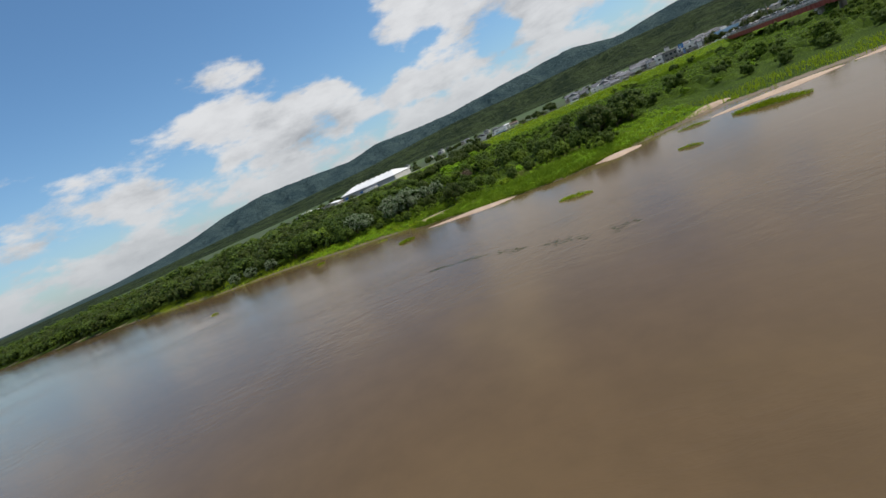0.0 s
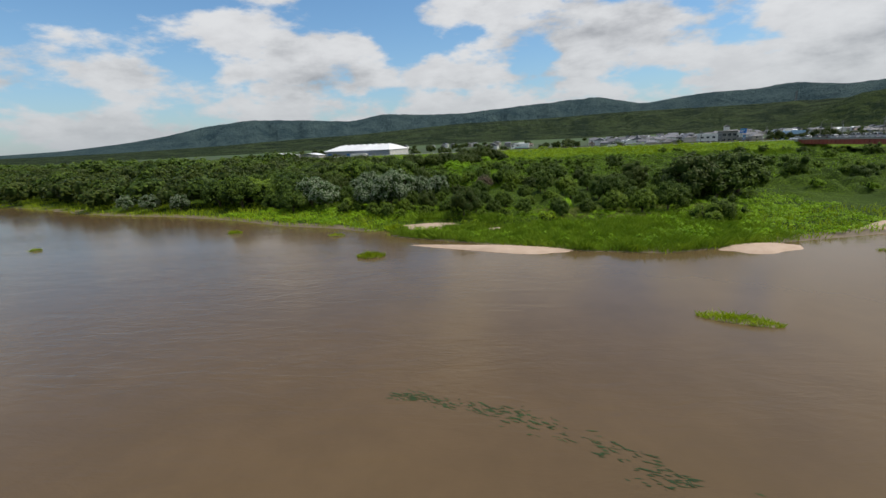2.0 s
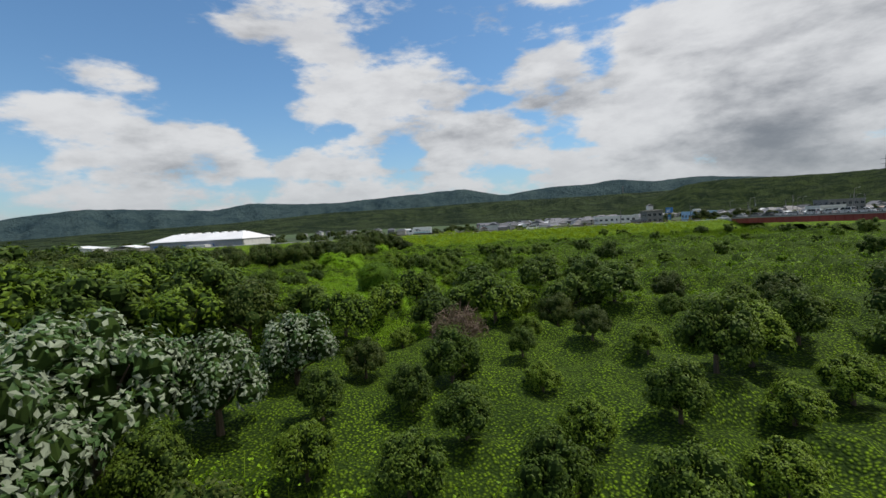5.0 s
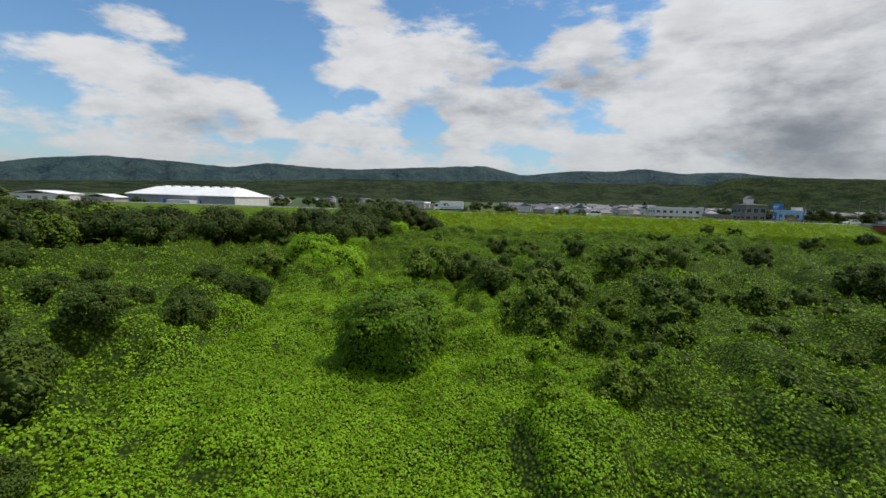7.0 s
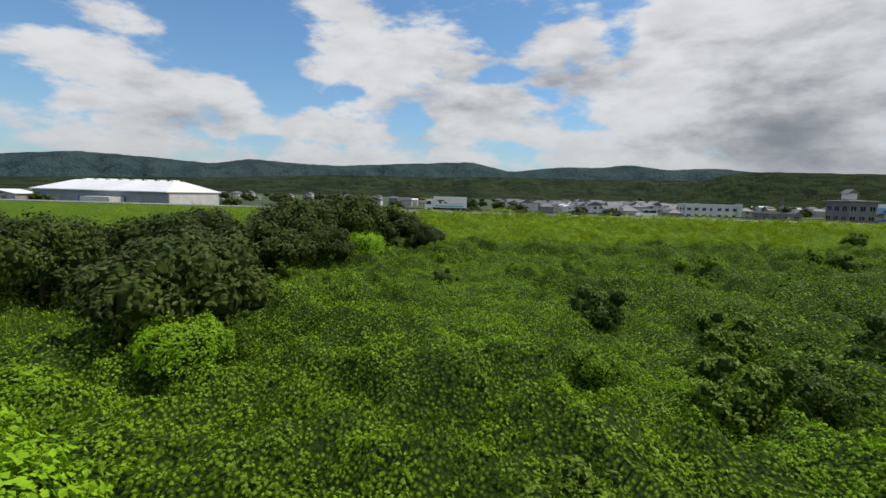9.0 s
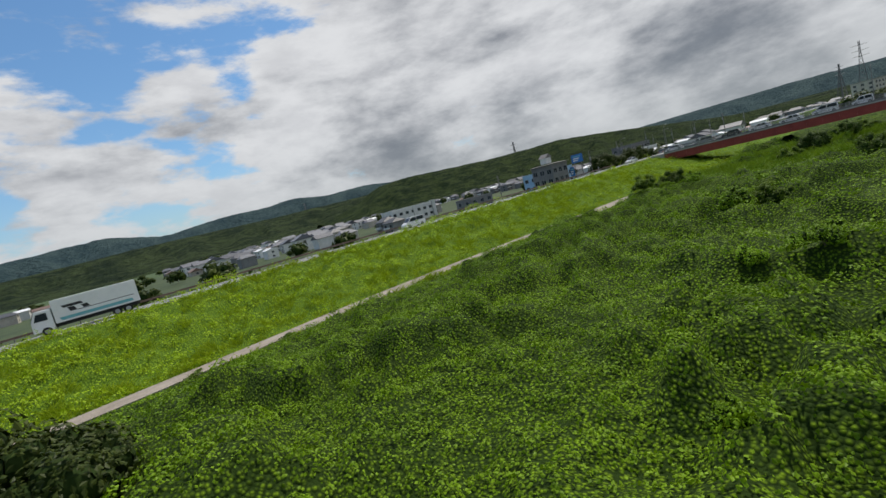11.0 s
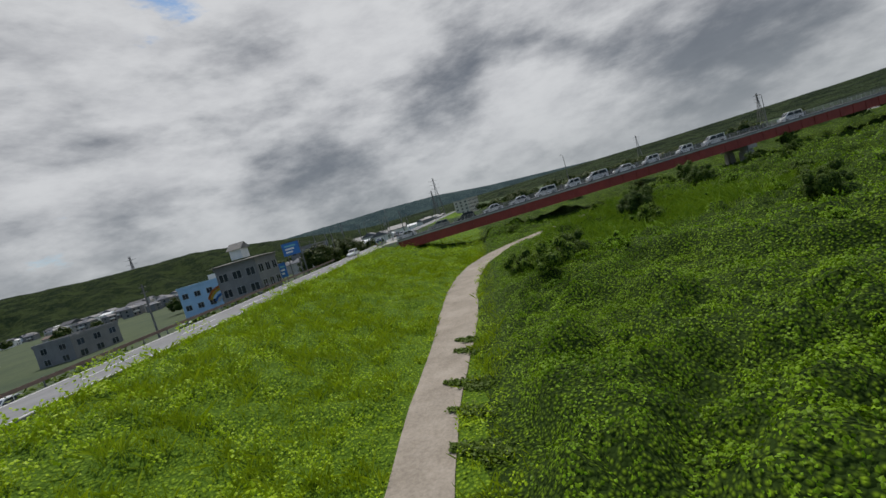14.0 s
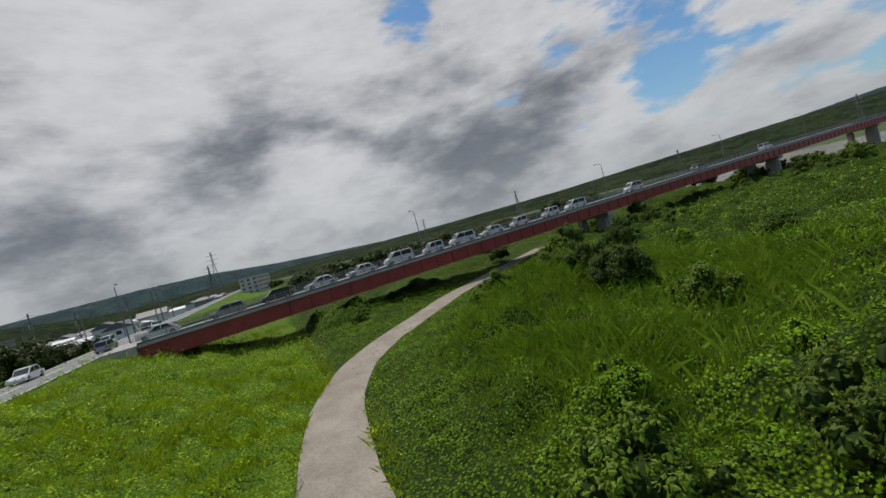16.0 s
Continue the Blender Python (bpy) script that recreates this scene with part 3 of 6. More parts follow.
def blade_quads(rng, place, tall, wide, lean=0.35):
    """Grass blades: narrow quads that bend over at the tip."""
    n = len(place)
    turn = rng.uniform(0, 2 * np.pi, n)
    side = np.stack([np.cos(turn), np.sin(turn), 0 * turn], 1)
    out = np.stack([-np.sin(turn), np.cos(turn), 0 * turn], 1) * (lean * rng.normal(0, 1, n) * tall)[:, None]
    h = np.stack([0 * tall, 0 * tall, tall], 1)
    w = (wide * rng.uniform(0.6, 1.3, n))[:, None] * side
    verts = np.stack([place - w * 0.5, place + w * 0.5, place + h * 0.62 + out * 0.45 + w * 0.42, place + h + out], 1)
    return verts.reshape(-1, 3), np.arange(4 * n).reshape(-1, 4)


def ball_points(rng, n):
    v = rng.normal(0, 1, (n, 3))
    return v / np.linalg.norm(v, axis=1, keepdims=True)


def lump_quads():
    """A small rounded block of 24 quads, of radius one."""
    verts, faces = [], []
    for ax in range(3):
        for sign in (-1, 1):
            base = len(verts)
            for i in range(3):
                for j in range(3):
                    p = [0.0, 0.0, 0.0]
                    p[ax], p[(ax + 1) % 3], p[(ax + 2) % 3] = sign, (i - 1) * sign, j - 1
                    verts.append(Vector(p).normalized()[:])
            for i in range(2):
                for j in range(2):
                    k = base + i * 3 + j
                    faces.append((k, k + 3, k + 4, k + 1))
    return np.array(verts), np.array(faces)


LUMP_V, LUMP_F = lump_quads()


def crown_mesh(rng, name, tall, wide, base, clumps, leaves, size, mat, wild=0.45, ragged=0.0):
    """A crown of leafy clumps on an uneven dome, each round an added block coloured dark for the shade within."""
    k = np.arange(clumps) + 0.5
    up = 1 - 1.45 * k / clumps
    turn = k * 2.399963 + rng.normal(0, 0.25, clumps)
    flat = np.sqrt(np.maximum(1 - up**2, 0))
    way = np.stack([np.cos(turn) * flat, np.sin(turn) * flat, up], 1)
    mid = base + (tall - base) * 0.48
    reach = rng.uniform(0.52 - ragged, 0.84 + ragged, clumps)[:, None]
    centre = way * reach * np.array([wide, wide, (tall - base) * 0.55]) + (0, 0, mid)
    radius = rng.uniform(0.24 - 0.4 * ragged, 0.40, clumps) * wide * (22 / clumps) ** 0.3
    owner = rng.choice(clumps, leaves, p=radius**2 / np.sum(radius**2))
    v = ball_points(rng, leaves) + way[owner] * 0.45 + (0, 0, 0.35)
    v /= np.linalg.norm(v, axis=1, keepdims=True)
    fray = np.where(rng.random(leaves) < 0.16, rng.uniform(1.0, 1.28, leaves), rng.uniform(0.86, 1.06, leaves))
    spot = centre[owner] + v * (radius[owner] * fray)[:, None] * (1, 1, 0.9)
    spot[:, 2] = np.maximum(spot[:, 2], 0.1)
    verts, faces = leaf_quads(rng, spot, v + (0, 0, 0.25), np.full(leaves, size), wild=wild)
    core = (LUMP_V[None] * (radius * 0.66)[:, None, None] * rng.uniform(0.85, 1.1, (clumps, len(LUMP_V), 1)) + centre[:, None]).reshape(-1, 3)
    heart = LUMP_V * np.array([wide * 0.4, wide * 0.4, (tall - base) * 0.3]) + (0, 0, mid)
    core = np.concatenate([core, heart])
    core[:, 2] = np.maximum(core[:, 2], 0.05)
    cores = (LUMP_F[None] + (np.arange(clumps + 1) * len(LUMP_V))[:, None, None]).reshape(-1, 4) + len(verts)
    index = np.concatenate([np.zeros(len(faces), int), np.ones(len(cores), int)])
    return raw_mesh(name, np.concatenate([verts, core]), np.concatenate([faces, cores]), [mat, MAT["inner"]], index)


def trunk_bmesh(rng, tall, wide):
    bm = bmesh.new()
    tube(bm, [(0, 0, -0.4), (0.05, 0.02, tall * 0.2), (0.12, -0.05, tall * 0.45), (0.1, 0.06, tall * 0.75)], [0.24, 0.19, 0.13, 0.04], 8)
    for k in range(6):
        a, h = 2 * math.pi * k / 6 + rng.uniform(-0.3, 0.3), tall * rng.uniform(0.14, 0.42)
        r = wide * rng.uniform(0.5, 0.75)
        tube(bm, [(0, 0, h), (math.cos(a) * r * 0.5, math.sin(a) * r * 0.5, h + tall * 0.14), (math.cos(a) * r, math.sin(a) * r, h + tall * rng.uniform(0.2, 0.38))], [0.10, 0.07, 0.025], 5)
    return bm


def tree(seed, label, tall, wide, leaves, size, mat, clumps=30, base=0.4, name="tree", group="riverside trees"):
    rng = np.random.default_rng(seed)
    ob = thing(name, label, name, group=group)
    part("trunk", trunk_bmesh(rng, tall, wide), MAT["bark"], ob)
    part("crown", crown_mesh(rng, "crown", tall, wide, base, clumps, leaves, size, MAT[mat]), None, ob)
    return ob


def stand(kind, spots, rng, used):
    """Sets a thing at the first spot and copies of it at the others. Spots: x, y, size."""
    for x, y, s in spots:
        z = float(ground(np.array(x), np.array(y))) - 0.05
        m = pose(x, y, z, 0, 0, rng.uniform(0, 360)) @ Matrix.Diagonal((s, s, s * rng.uniform(0.9, 1.1), 1))
        if kind.name in used:
            copy_thing(kind, m)
        else:
            used.add(kind.name)
            kind.matrix_basis = m

# ---- river bank ----


def sandbar(x, y, long, wide, turn, rise, label, seed, taper=0.0):
    """A low bank of sand, thin at its ends, that rises from the water."""
    n, rings = 48, 7
    verts, faces = [], []
    for r in range(rings + 1):
        f = r / rings
        for k in range(n):
            a = 2 * math.pi * k / n
            wob = 1 + 0.3 * noise.noise(Vector((math.cos(a) * 1.6, math.sin(a) * 1.6, seed * 3.1)))
            px, py = math.cos(a) * long * wob * f, math.copysign(abs(math.sin(a)) ** 1.3, math.sin(a)) * wide * wob * f * (1 + taper * math.cos(a))
            z = rise * (1 - f**2.2) - 0.12 * f**4 + 0.03 * noise.noise(Vector((px * 0.8, py * 0.8, seed)))
            verts.append((px, py, z))
    for r in range(rings):
        for k in range(n):
            a, b = r * n + k, r * n + (k + 1) % n
            faces.append((a, b, b + n, a + n))
    ob = new("sandbar", raw_mesh("sandbar", verts, faces, [MAT["sand"]], None, True))
    ob.matrix_basis = pose(x, y, 0.0, 0, 0, turn)
    tagged(ob, label, "sandbar", kind="structure")


sandbar(32.0, 98.6, 12.4, 1.75, -14, 0.30, "long pale pinkish sandbar lying in the brown water", 1, 0.7)
sandbar(24.2, 113.8, 7.4, 2.7, -6, 0.42, "small sand flat between reeds and riverside trees", 2)
sandbar(62.6, 95.6, 4.8, 2.9, 8, 0.35, "small pebbly sandbar at the reed edge", 3)
sandbar(91, 93.6, 12, 2.4, -4, 0.35, "sandy shore spit beside green weeds", 4)
sandbar(118, 89.5, 17, 3.6, -16, 0.45, "broad sandy river beach", 5)
sandbar(84, 104.5, 6.5, 1.6, 14, 0.95, "sand patch in the grass of the bank", 6)
sandbar(34.5, 109.3, 4.7, 1.7, 4, 0.34, "narrow sand patch among reeds", 7)

RNG = np.random.default_rng(11)


def scatter(n, x0, x1, y0, y1, keep):
    """Places in a rectangle, thinned by keep(x, y), which gives a chance from 0 to 1."""
    x, y = RNG.uniform(x0, x1, n), RNG.uniform(y0, y1, n)
    use = RNG.random(n) < keep(x, y)
    return x[use], y[use]


def blades(name, label, mat, x, y, tall, wide, lean, sink=0.0):
    place = np.stack([x, y, ground(x, y) - sink], 1)
    v, f = blade_quads(RNG, place, tall, wide, lean)
    tagged(new(name, raw_mesh(name, v, f, [MAT[mat]])), label, "grass", kind="stuff")


def patchy(x, y, size, low, high, seed):
    return step(fbm(x / size, y / size, 3, seed), low, high)


# Tall reeds along the bank.
def reed_chance(x, y):
    d = y - shore(x)
    west = step(x, 17, 23) * (1 - step(x, 62, 70))
    return west * step(d, -0.6, 0.3) * (1 - step(d, 10, 16)) * (0.35 + 0.65 * patchy(x, y, 3.0, 0.3, 0.5, 3)) * (1 - bare(x, y))


x, y = scatter(330000, 15, 72, 91, 128, reed_chance)
blades("reed_bed", "dense bed of tall green reeds along the river edge", "reed", x, y, RNG.uniform(0.45, 1.15, len(x)) * (0.45 + 0.75 * patchy(x, y, 2.4, 0.3, 0.7, 14)), 0.045, 0.6)


def bank_chance(x, y):
    d = y - shore(x)
    return (step(d, -1.2, 0.5) * (1 - step(d, 9, 16)) * patchy(x, y, 4, 0.3, 0.45, 8)) * (1 - reed_chance(x, y)) * (1 - bare(x, y))


x, y = scatter(110000, -120, 130, 84, 180, bank_chance)
blades("bank_grass", "bright green grass and herbs on the low river bank", "grass", x, y, RNG.uniform(0.35, 0.9, len(x)), 0.11, 0.45)


def tall_grass_chance(x, y):
    d = y - shore(x)
    a = (1 - bare(x, y)) * step(d, 8, 13) * (1 - step(d, 20, 28)) * step(x, -12, 0) * (1 - step(x, 70, 84))
    b = np.exp(-(((x - 8) / 9) ** 2 + ((y - 223) / 6) ** 2)) * 1.2
    c = step(x, 118, 128) * (1 - step(x, 150, 158)) * step(y, 214, 226) * (1 - step(y, 250.5 - 0.5 * (x - 130), 254.5 - 0.5 * (x - 130))) * (0.25 + 0.75 * patchy(x, y, 5, 0.35, 0.55, 31))
    return np.clip(a * 0.7 + b + c, 0, 1)


x, y = scatter(190000, -15, 160, 100, 262, tall_grass_chance)
blades("tall_grass", "tall arching grass swaying in the meadow", "reed", x, y, RNG.uniform(0.4, 0.95, len(x)) * (0.25 + 0.75 * step(track_gap(x, y), 3.0, 11.0)), 0.045, 0.6, 0.1)

x, y = scatter(60000, 117, 160, 210, 262, tall_grass_chance)
blades("reed_thicket", "pale green reedy thicket beside the track", "reed", x, y, RNG.uniform(0.6, 1.5, len(x)) * (0.2 + 0.8 * step(track_gap(x, y), 4.0, 12.0)), 0.055, 0.7, 0.1)


x, y = scatter(90000, 38, 70, 98, 119, lambda a, b: (1 - bare(a, b)) * step(b - shore(a), 9, 13) * patchy(a, b, 3.5, 0.42, 0.58, 41) * step(a, 39, 44))
blades("flattened_grass", "pale flattened dry grass behind the reeds", "dry", x, y, RNG.uniform(0.25, 0.6, len(x)), 0.05, 1.2)


def tuft(x, y, long, wide, n, tall, label, turn=0.0):
    """A clump of grass in the water, on a low foot of mud."""
    a, r = RNG.uniform(0, 2 * np.pi, n), np.sqrt(RNG.random(n))
    px, py = np.cos(a) * r * long, np.sin(a) * r * wide
    ob = thing("grass_clump", label, "grass clump", pose(x, y, 0, 0, 0, turn), group="grass clumps in the river")
    v, f = blade_quads(RNG, np.stack([px, py, 0 * px - 0.05], 1), tall * RNG.uniform(0.5, 1.1, n) * (1.1 - 0.6 * r), 0.05, 0.6)
    part("grass_tuft", raw_mesh("grass_tuft", v, f, [MAT["grass"]]), None, ob)
    bm = bmesh.new()
    bmesh.ops.create_icosphere(bm, subdivisions=2, radius=1.0, matrix=Matrix.Diagonal((long * 0.9, wide * 0.9, 0.12, 1)))
    part("mud_foot", bm, MAT["mud"], ob)


tuft(17.9, 95.8, 1.75, 1.0, 900, 0.85, "flooded clump of green grass standing in brown water")
tuft(49.6, 75.6, 2.7, 0.75, 900, 0.7, "flat flooded strip of green grass in the river", -25)
tuft(68.0, 78.0, 1.8, 0.6, 500, 0.6, "small flooded grass strip in the river", -35)
tuft(-35.6, 103.6, 0.9, 0.6, 260, 0.6, "small yellowish clump standing in the river")
tuft(84.0, 85.3, 5.4, 1.5, 2300, 1.1, "green weedy islet off the sandy shore", -42)
tuft(75.5, 92.8, 2.6, 0.9, 700, 0.6, "low grass islet by the shore", -15)
tuft(-9, 112.5, 1.2, 0.8, 320, 0.8, "leafy clump at the flooded bank edge")
tuft(9.5, 108.6, 1.3, 0.7, 320, 0.6, "drowned grass by the flooded bank", -10)
tuft(17.6, 111.6, 1.1, 1.0, 420, 1.2, "rounded shrub clump at the flooded bank edge")


def drowned_weed():
    """Strands of weed that trail in the stream just at the surface."""
    n = 620
    s = RNG.random(n)
    gap = fbm(s * 14, s * 0 + 3.0, 3, 77)
    s = s[gap > 0.43]
    n = len(s)
    px, py = 26.5 + 25 * s + RNG.normal(0, 0.25, n), 66.0 - 11.5 * s + 1.2 * np.sin(s * 6) + RNG.normal(0, 0.55, n) * (0.4 + s)
    along = np.stack([np.full(n, 0.93), np.full(n, -0.36), 0 * s], 1) + RNG.normal(0, 0.25, (n, 3)) * (1, 1, 0)
    side = np.stack([-along[:, 1], along[:, 0], 0 * s], 1)
    length, width = RNG.uniform(0.15, 0.6, n)[:, None], RNG.uniform(0.015, 0.05, n)[:, None]
    c = np.stack([px, py, RNG.uniform(0.006, 0.02, n)], 1)
    v = np.stack([c - along * length * 0.5, c - side * width, c + along * length * 0.5, c + side * width], 1).reshape(-1, 3)
    ob = new("drowned_weed", raw_mesh("drowned_weed", v, np.arange(4 * n).reshape(-1, 4), [MAT["weed"]]))
    tagged(ob, "dark streak of drowned water weed trailing in the current", "water weed", kind="stuff")


drowned_weed()

# ---- trees ----
USED = set()
BIG = [tree(21, "leafy green riverside tree with a full rounded crown", 5.4, 3.1, 2700, 0.27, "leaf", 26),
       tree(22, "bushy mid-green willow beside the river", 4.9, 2.9, 2700, 0.26, "leaf_bright", 30),
       tree(23, "dense dark green tree with a broad crown", 5.9, 3.4, 2700, 0.29, "leaf_dark", 26)]
SMALL = [tree(31, "green tree in the riverside wood", 5.0, 3.3, 1100, 0.40, "leaf", 20),
         tree(32, "fresh green tree in the riverside wood", 4.6, 3.1, 1100, 0.38, "leaf_bright", 20),
         tree(33, "dark green tree in the riverside wood", 5.2, 3.5, 1100, 0.40, "leaf_dark", 20)]
SILVER = tree(41, "willow with silvery pale leaf undersides", 5.2, 2.9, 2300, 0.27, "leaf_pale", 26)
DARK = tree(61, "broad dark green tree at the meadow edge", 5.0, 4.6, 3400, 0.34, "leaf_dark", 34)
BUSHY = tree(62, "spreading green shrubby tree in the meadow", 4.8, 4.2, 2300, 0.30, "leaf", 38)


def spaced(x0, x1, y0, y1, gap, keep, tries, taken):
    """Random places that lie at least gap apart."""
    out = []
    for _ in range(tries):
        px, py = RNG.uniform(x0, x1), RNG.uniform(y0, y1)
        if keep(px, py) and all((px - a) ** 2 + (py - b) ** 2 > gap * gap for a, b in taken):
            taken.append((px, py))
            out.append((px, py))
    return out


def wood(px, py):
    d = py - float(shore(px))
    if px > 18:
        back = 152 - 0.10 * (px - 18) + (6 if 30 < px < 50 else 0)
        front = 13.2 + 0.13 * max(px - 25, 0) + (1 if px < 30 else 0)
        if px > 66:
            back, front = 137, 25
        return px < 82 and d > front and py < back
    if px > -30:
        return d > 9.5 and py < 163 + 0.1 * (18 - px) and not (px > 10 and py > 158)
    return d > 3.5 and py < 225 - 0.15 * (px + 30)


TAKEN = []
near = spaced(-30, 80, 108, 172, 3.9, wood, 5200, TAKEN)
silver = [(9, 124), (6, 127.5), (12, 128), (2, 131), (14, 131.5), (-2, 134), (18, 135), (8, 133.5), (22, 141)]
for px, py in near:
    s = RNG.uniform(0.70, 1.28) * (1.12 if px > 30 else 1.0) * (0.72 if py - float(shore(px)) < 14 and px < 62 else 1.0)
    if 14 < px < 42 and 116 < py < 166:
        s = min(s, (0.74 if py < 138 else 0.62) + 0.012 * abs(px - 28))
    if 34 < px < 46 and py < 128:
        s = min(s, 0.78)
    if px < 8 and py > 134 or px > 48 and 121 < py < 134:
        s = max(s, RNG.uniform(0.95, 1.2))
    elif px > 18 and py > 133:
        s = min(s, RNG.uniform(0.55, 0.74))
    if any((px - a) ** 2 + (py - b) ** 2 < 6.5 for a, b in silver):
        stand(SILVER, [(px, py, min(s * 1.3, 1.15))], RNG, USED)
        continue
    dim = px > 66 or (px > 40 and py > 138)
    lot = RNG.choice(3, p=[0.45, 0.25, 0.3] if dim else [0.5, 0.4, 0.1])
    stand((BIG if -6 < px < 66 and py < 146 else SMALL)[lot], [(px, py, s)], RNG, USED)
for a, b, s in ((-36, 137.5, 0.7), (-52, 141, 0.7), (-44, 139, 0.75)):
    stand(SILVER, [(a, b, s)], RNG, USED)
FARSPOTS = spaced(-330, -30, 120, 300, 4.8, lambda a, b: wood(a, b) and (b - float(shore(a)) < 62), 2600, TAKEN)


def far_wood(name, label, spots, leaves, size, mat, tall, wide):
    """Woods too far off to count: crowns of clumps, joined."""
    vs, fs, ms, base = [], [], [], 0
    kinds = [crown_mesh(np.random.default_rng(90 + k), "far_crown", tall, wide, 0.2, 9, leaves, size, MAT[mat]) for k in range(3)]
    shapes = []
    for me in kinds:
        co = np.empty(len(me.vertices) * 3, np.float32)
        me.vertices.foreach_get("co", co)
        quads, inner = np.empty(len(me.loops), np.int32), np.empty(len(me.polygons), np.int32)
        me.loops.foreach_get("vertex_index", quads), me.polygons.foreach_get("material_index", inner)
        shapes.append((co.reshape(-1, 3), quads.reshape(-1, 4), inner))
        bpy.data.meshes.remove(me)
    for n, (px, py) in enumerate(spots):
        (v, quads, inner), s, a = shapes[n % 3], RNG.uniform(0.75, 1.2), RNG.uniform(0, 6.28)
        c, d = np.cos(a) * s, np.sin(a) * s
        z = float(ground(px, py))
        vs.append(np.stack([v[:, 0] * c - v[:, 1] * d + px, v[:, 0] * d + v[:, 1] * c + py, v[:, 2] * s + z], 1))
        fs.append(quads + base), ms.append(inner)
        base += len(v)
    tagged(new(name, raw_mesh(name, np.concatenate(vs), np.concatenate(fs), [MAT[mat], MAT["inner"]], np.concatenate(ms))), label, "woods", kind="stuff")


far_wood("far_wood", "green wood along the far river bank", FARSPOTS[::2], 330, 0.95, "leaf", 6.2, 4.1)
far_wood("dark_far_wood", "dark green wood along the far river bank", FARSPOTS[1::2], 330, 0.95, "leaf_dark", 6.6, 4.3)
BACK = spaced(-480, -62, 170, 420, 6.5, lambda a, b: levee(a, b) < -30 and b - float(shore(a)) > 56 and b > 170 + 0.35 * abs(a), 1500, [])
far_wood("back_wood", "deep green wood between river and levee", BACK, 120, 1.5, "leaf", 6.4, 4.6)
MIDSPOTS = spaced(-62, -12, 172, 238, 5.2, lambda a, b: True, 500, TAKEN)
for px, py in MIDSPOTS[:75]:
    stand(SMALL[RNG.integers(0, 3)], [(px, py, RNG.uniform(0.8, 1.2))], RNG, USED)
for px, py, s in ((24, 219, 1.0), (42, 257, 0.7), (37, 260, 1.1), (31, 258, 1.2), (25, 252, 1.15), (17, 246, 0.95), (9, 242, 0.95), (1, 239, 1.0), (-8, 238, 1.0), (-17, 240, 0.95), (-27, 243, 1.05), (-38, 246, 1.0), (-50, 249, 1.0), (29, 246, 0.8), (33, 266, 0.9), (24, 264, 0.9), (13, 258, 0.9)):
    stand(DARK, [(px, py, s)], RNG, USED)
for px, py, s in ((13.5, 172.5, 0.62), (8, 179, 0.6), (4, 170, 0.7), (12, 186, 0.5), (-2, 182, 0.7), (134, 232.5, 0.95), (16, 192, 0.55), (3, 192, 0.7), (-10, 190, 0.9), (-8, 204, 0.8), (150, 222, 0.6), (146, 214, 0.7), (176, 205, 0.8)):
    stand(BUSHY, [(px, py, s)], RNG, USED)


def bare_tree():
    rng = np.random.default_rng(5)
    ob = thing("dead_tree", "leafless brown dead tree among green crowns", "tree", pose(32.1, 138.1, 1.0))
    part("trunk", trunk_bmesh(rng, 5.0, 2.0), MAT["bark"], ob)
    n = 900
    v = ball_points(rng, n)
    v[:, 2] = np.abs(v[:, 2])
    place = v * rng.uniform(0.5, 1, n)[:, None] * (1.9, 1.9, 2.0) + (0, 0, 2.9)
    q, f = leaf_quads(rng, place, rng.normal(0, 1, (n, 3)), np.full(n, 0.9), slim=0.05)
    part("twigs", raw_mesh("twigs", q, f, [MAT["twig"]]), None, ob)


bare_tree()


for px, py, s in ((14.5, 172.5, 0.7), (11, 169, 0.72), (9, 175, 0.66), (18, 166.5, 0.5)):
    stand(BIG[0], [(px, py, s)], RNG, USED)
for px, py in ((-58, 228), (-46, 231), (-36, 228), (-28, 231), (-20, 227), (-12, 229), (-4, 227), (4, 229), (11, 231), (18, 234), (24, 238)):
    stand(DARK, [(px, py, RNG.uniform(0.9, 1.15))], RNG, USED)
for px, py in ((13, 180), (10, 185), (15, 187), (5, 182), (1, 188), (8, 192), (14, 194), (19, 188), (-6, 184), (-12, 191), (3, 198), (-5, 200), (17, 182)):
    stand(BUSHY, [(px, py, RNG.uniform(0.45, 0.65))], RNG, USED)

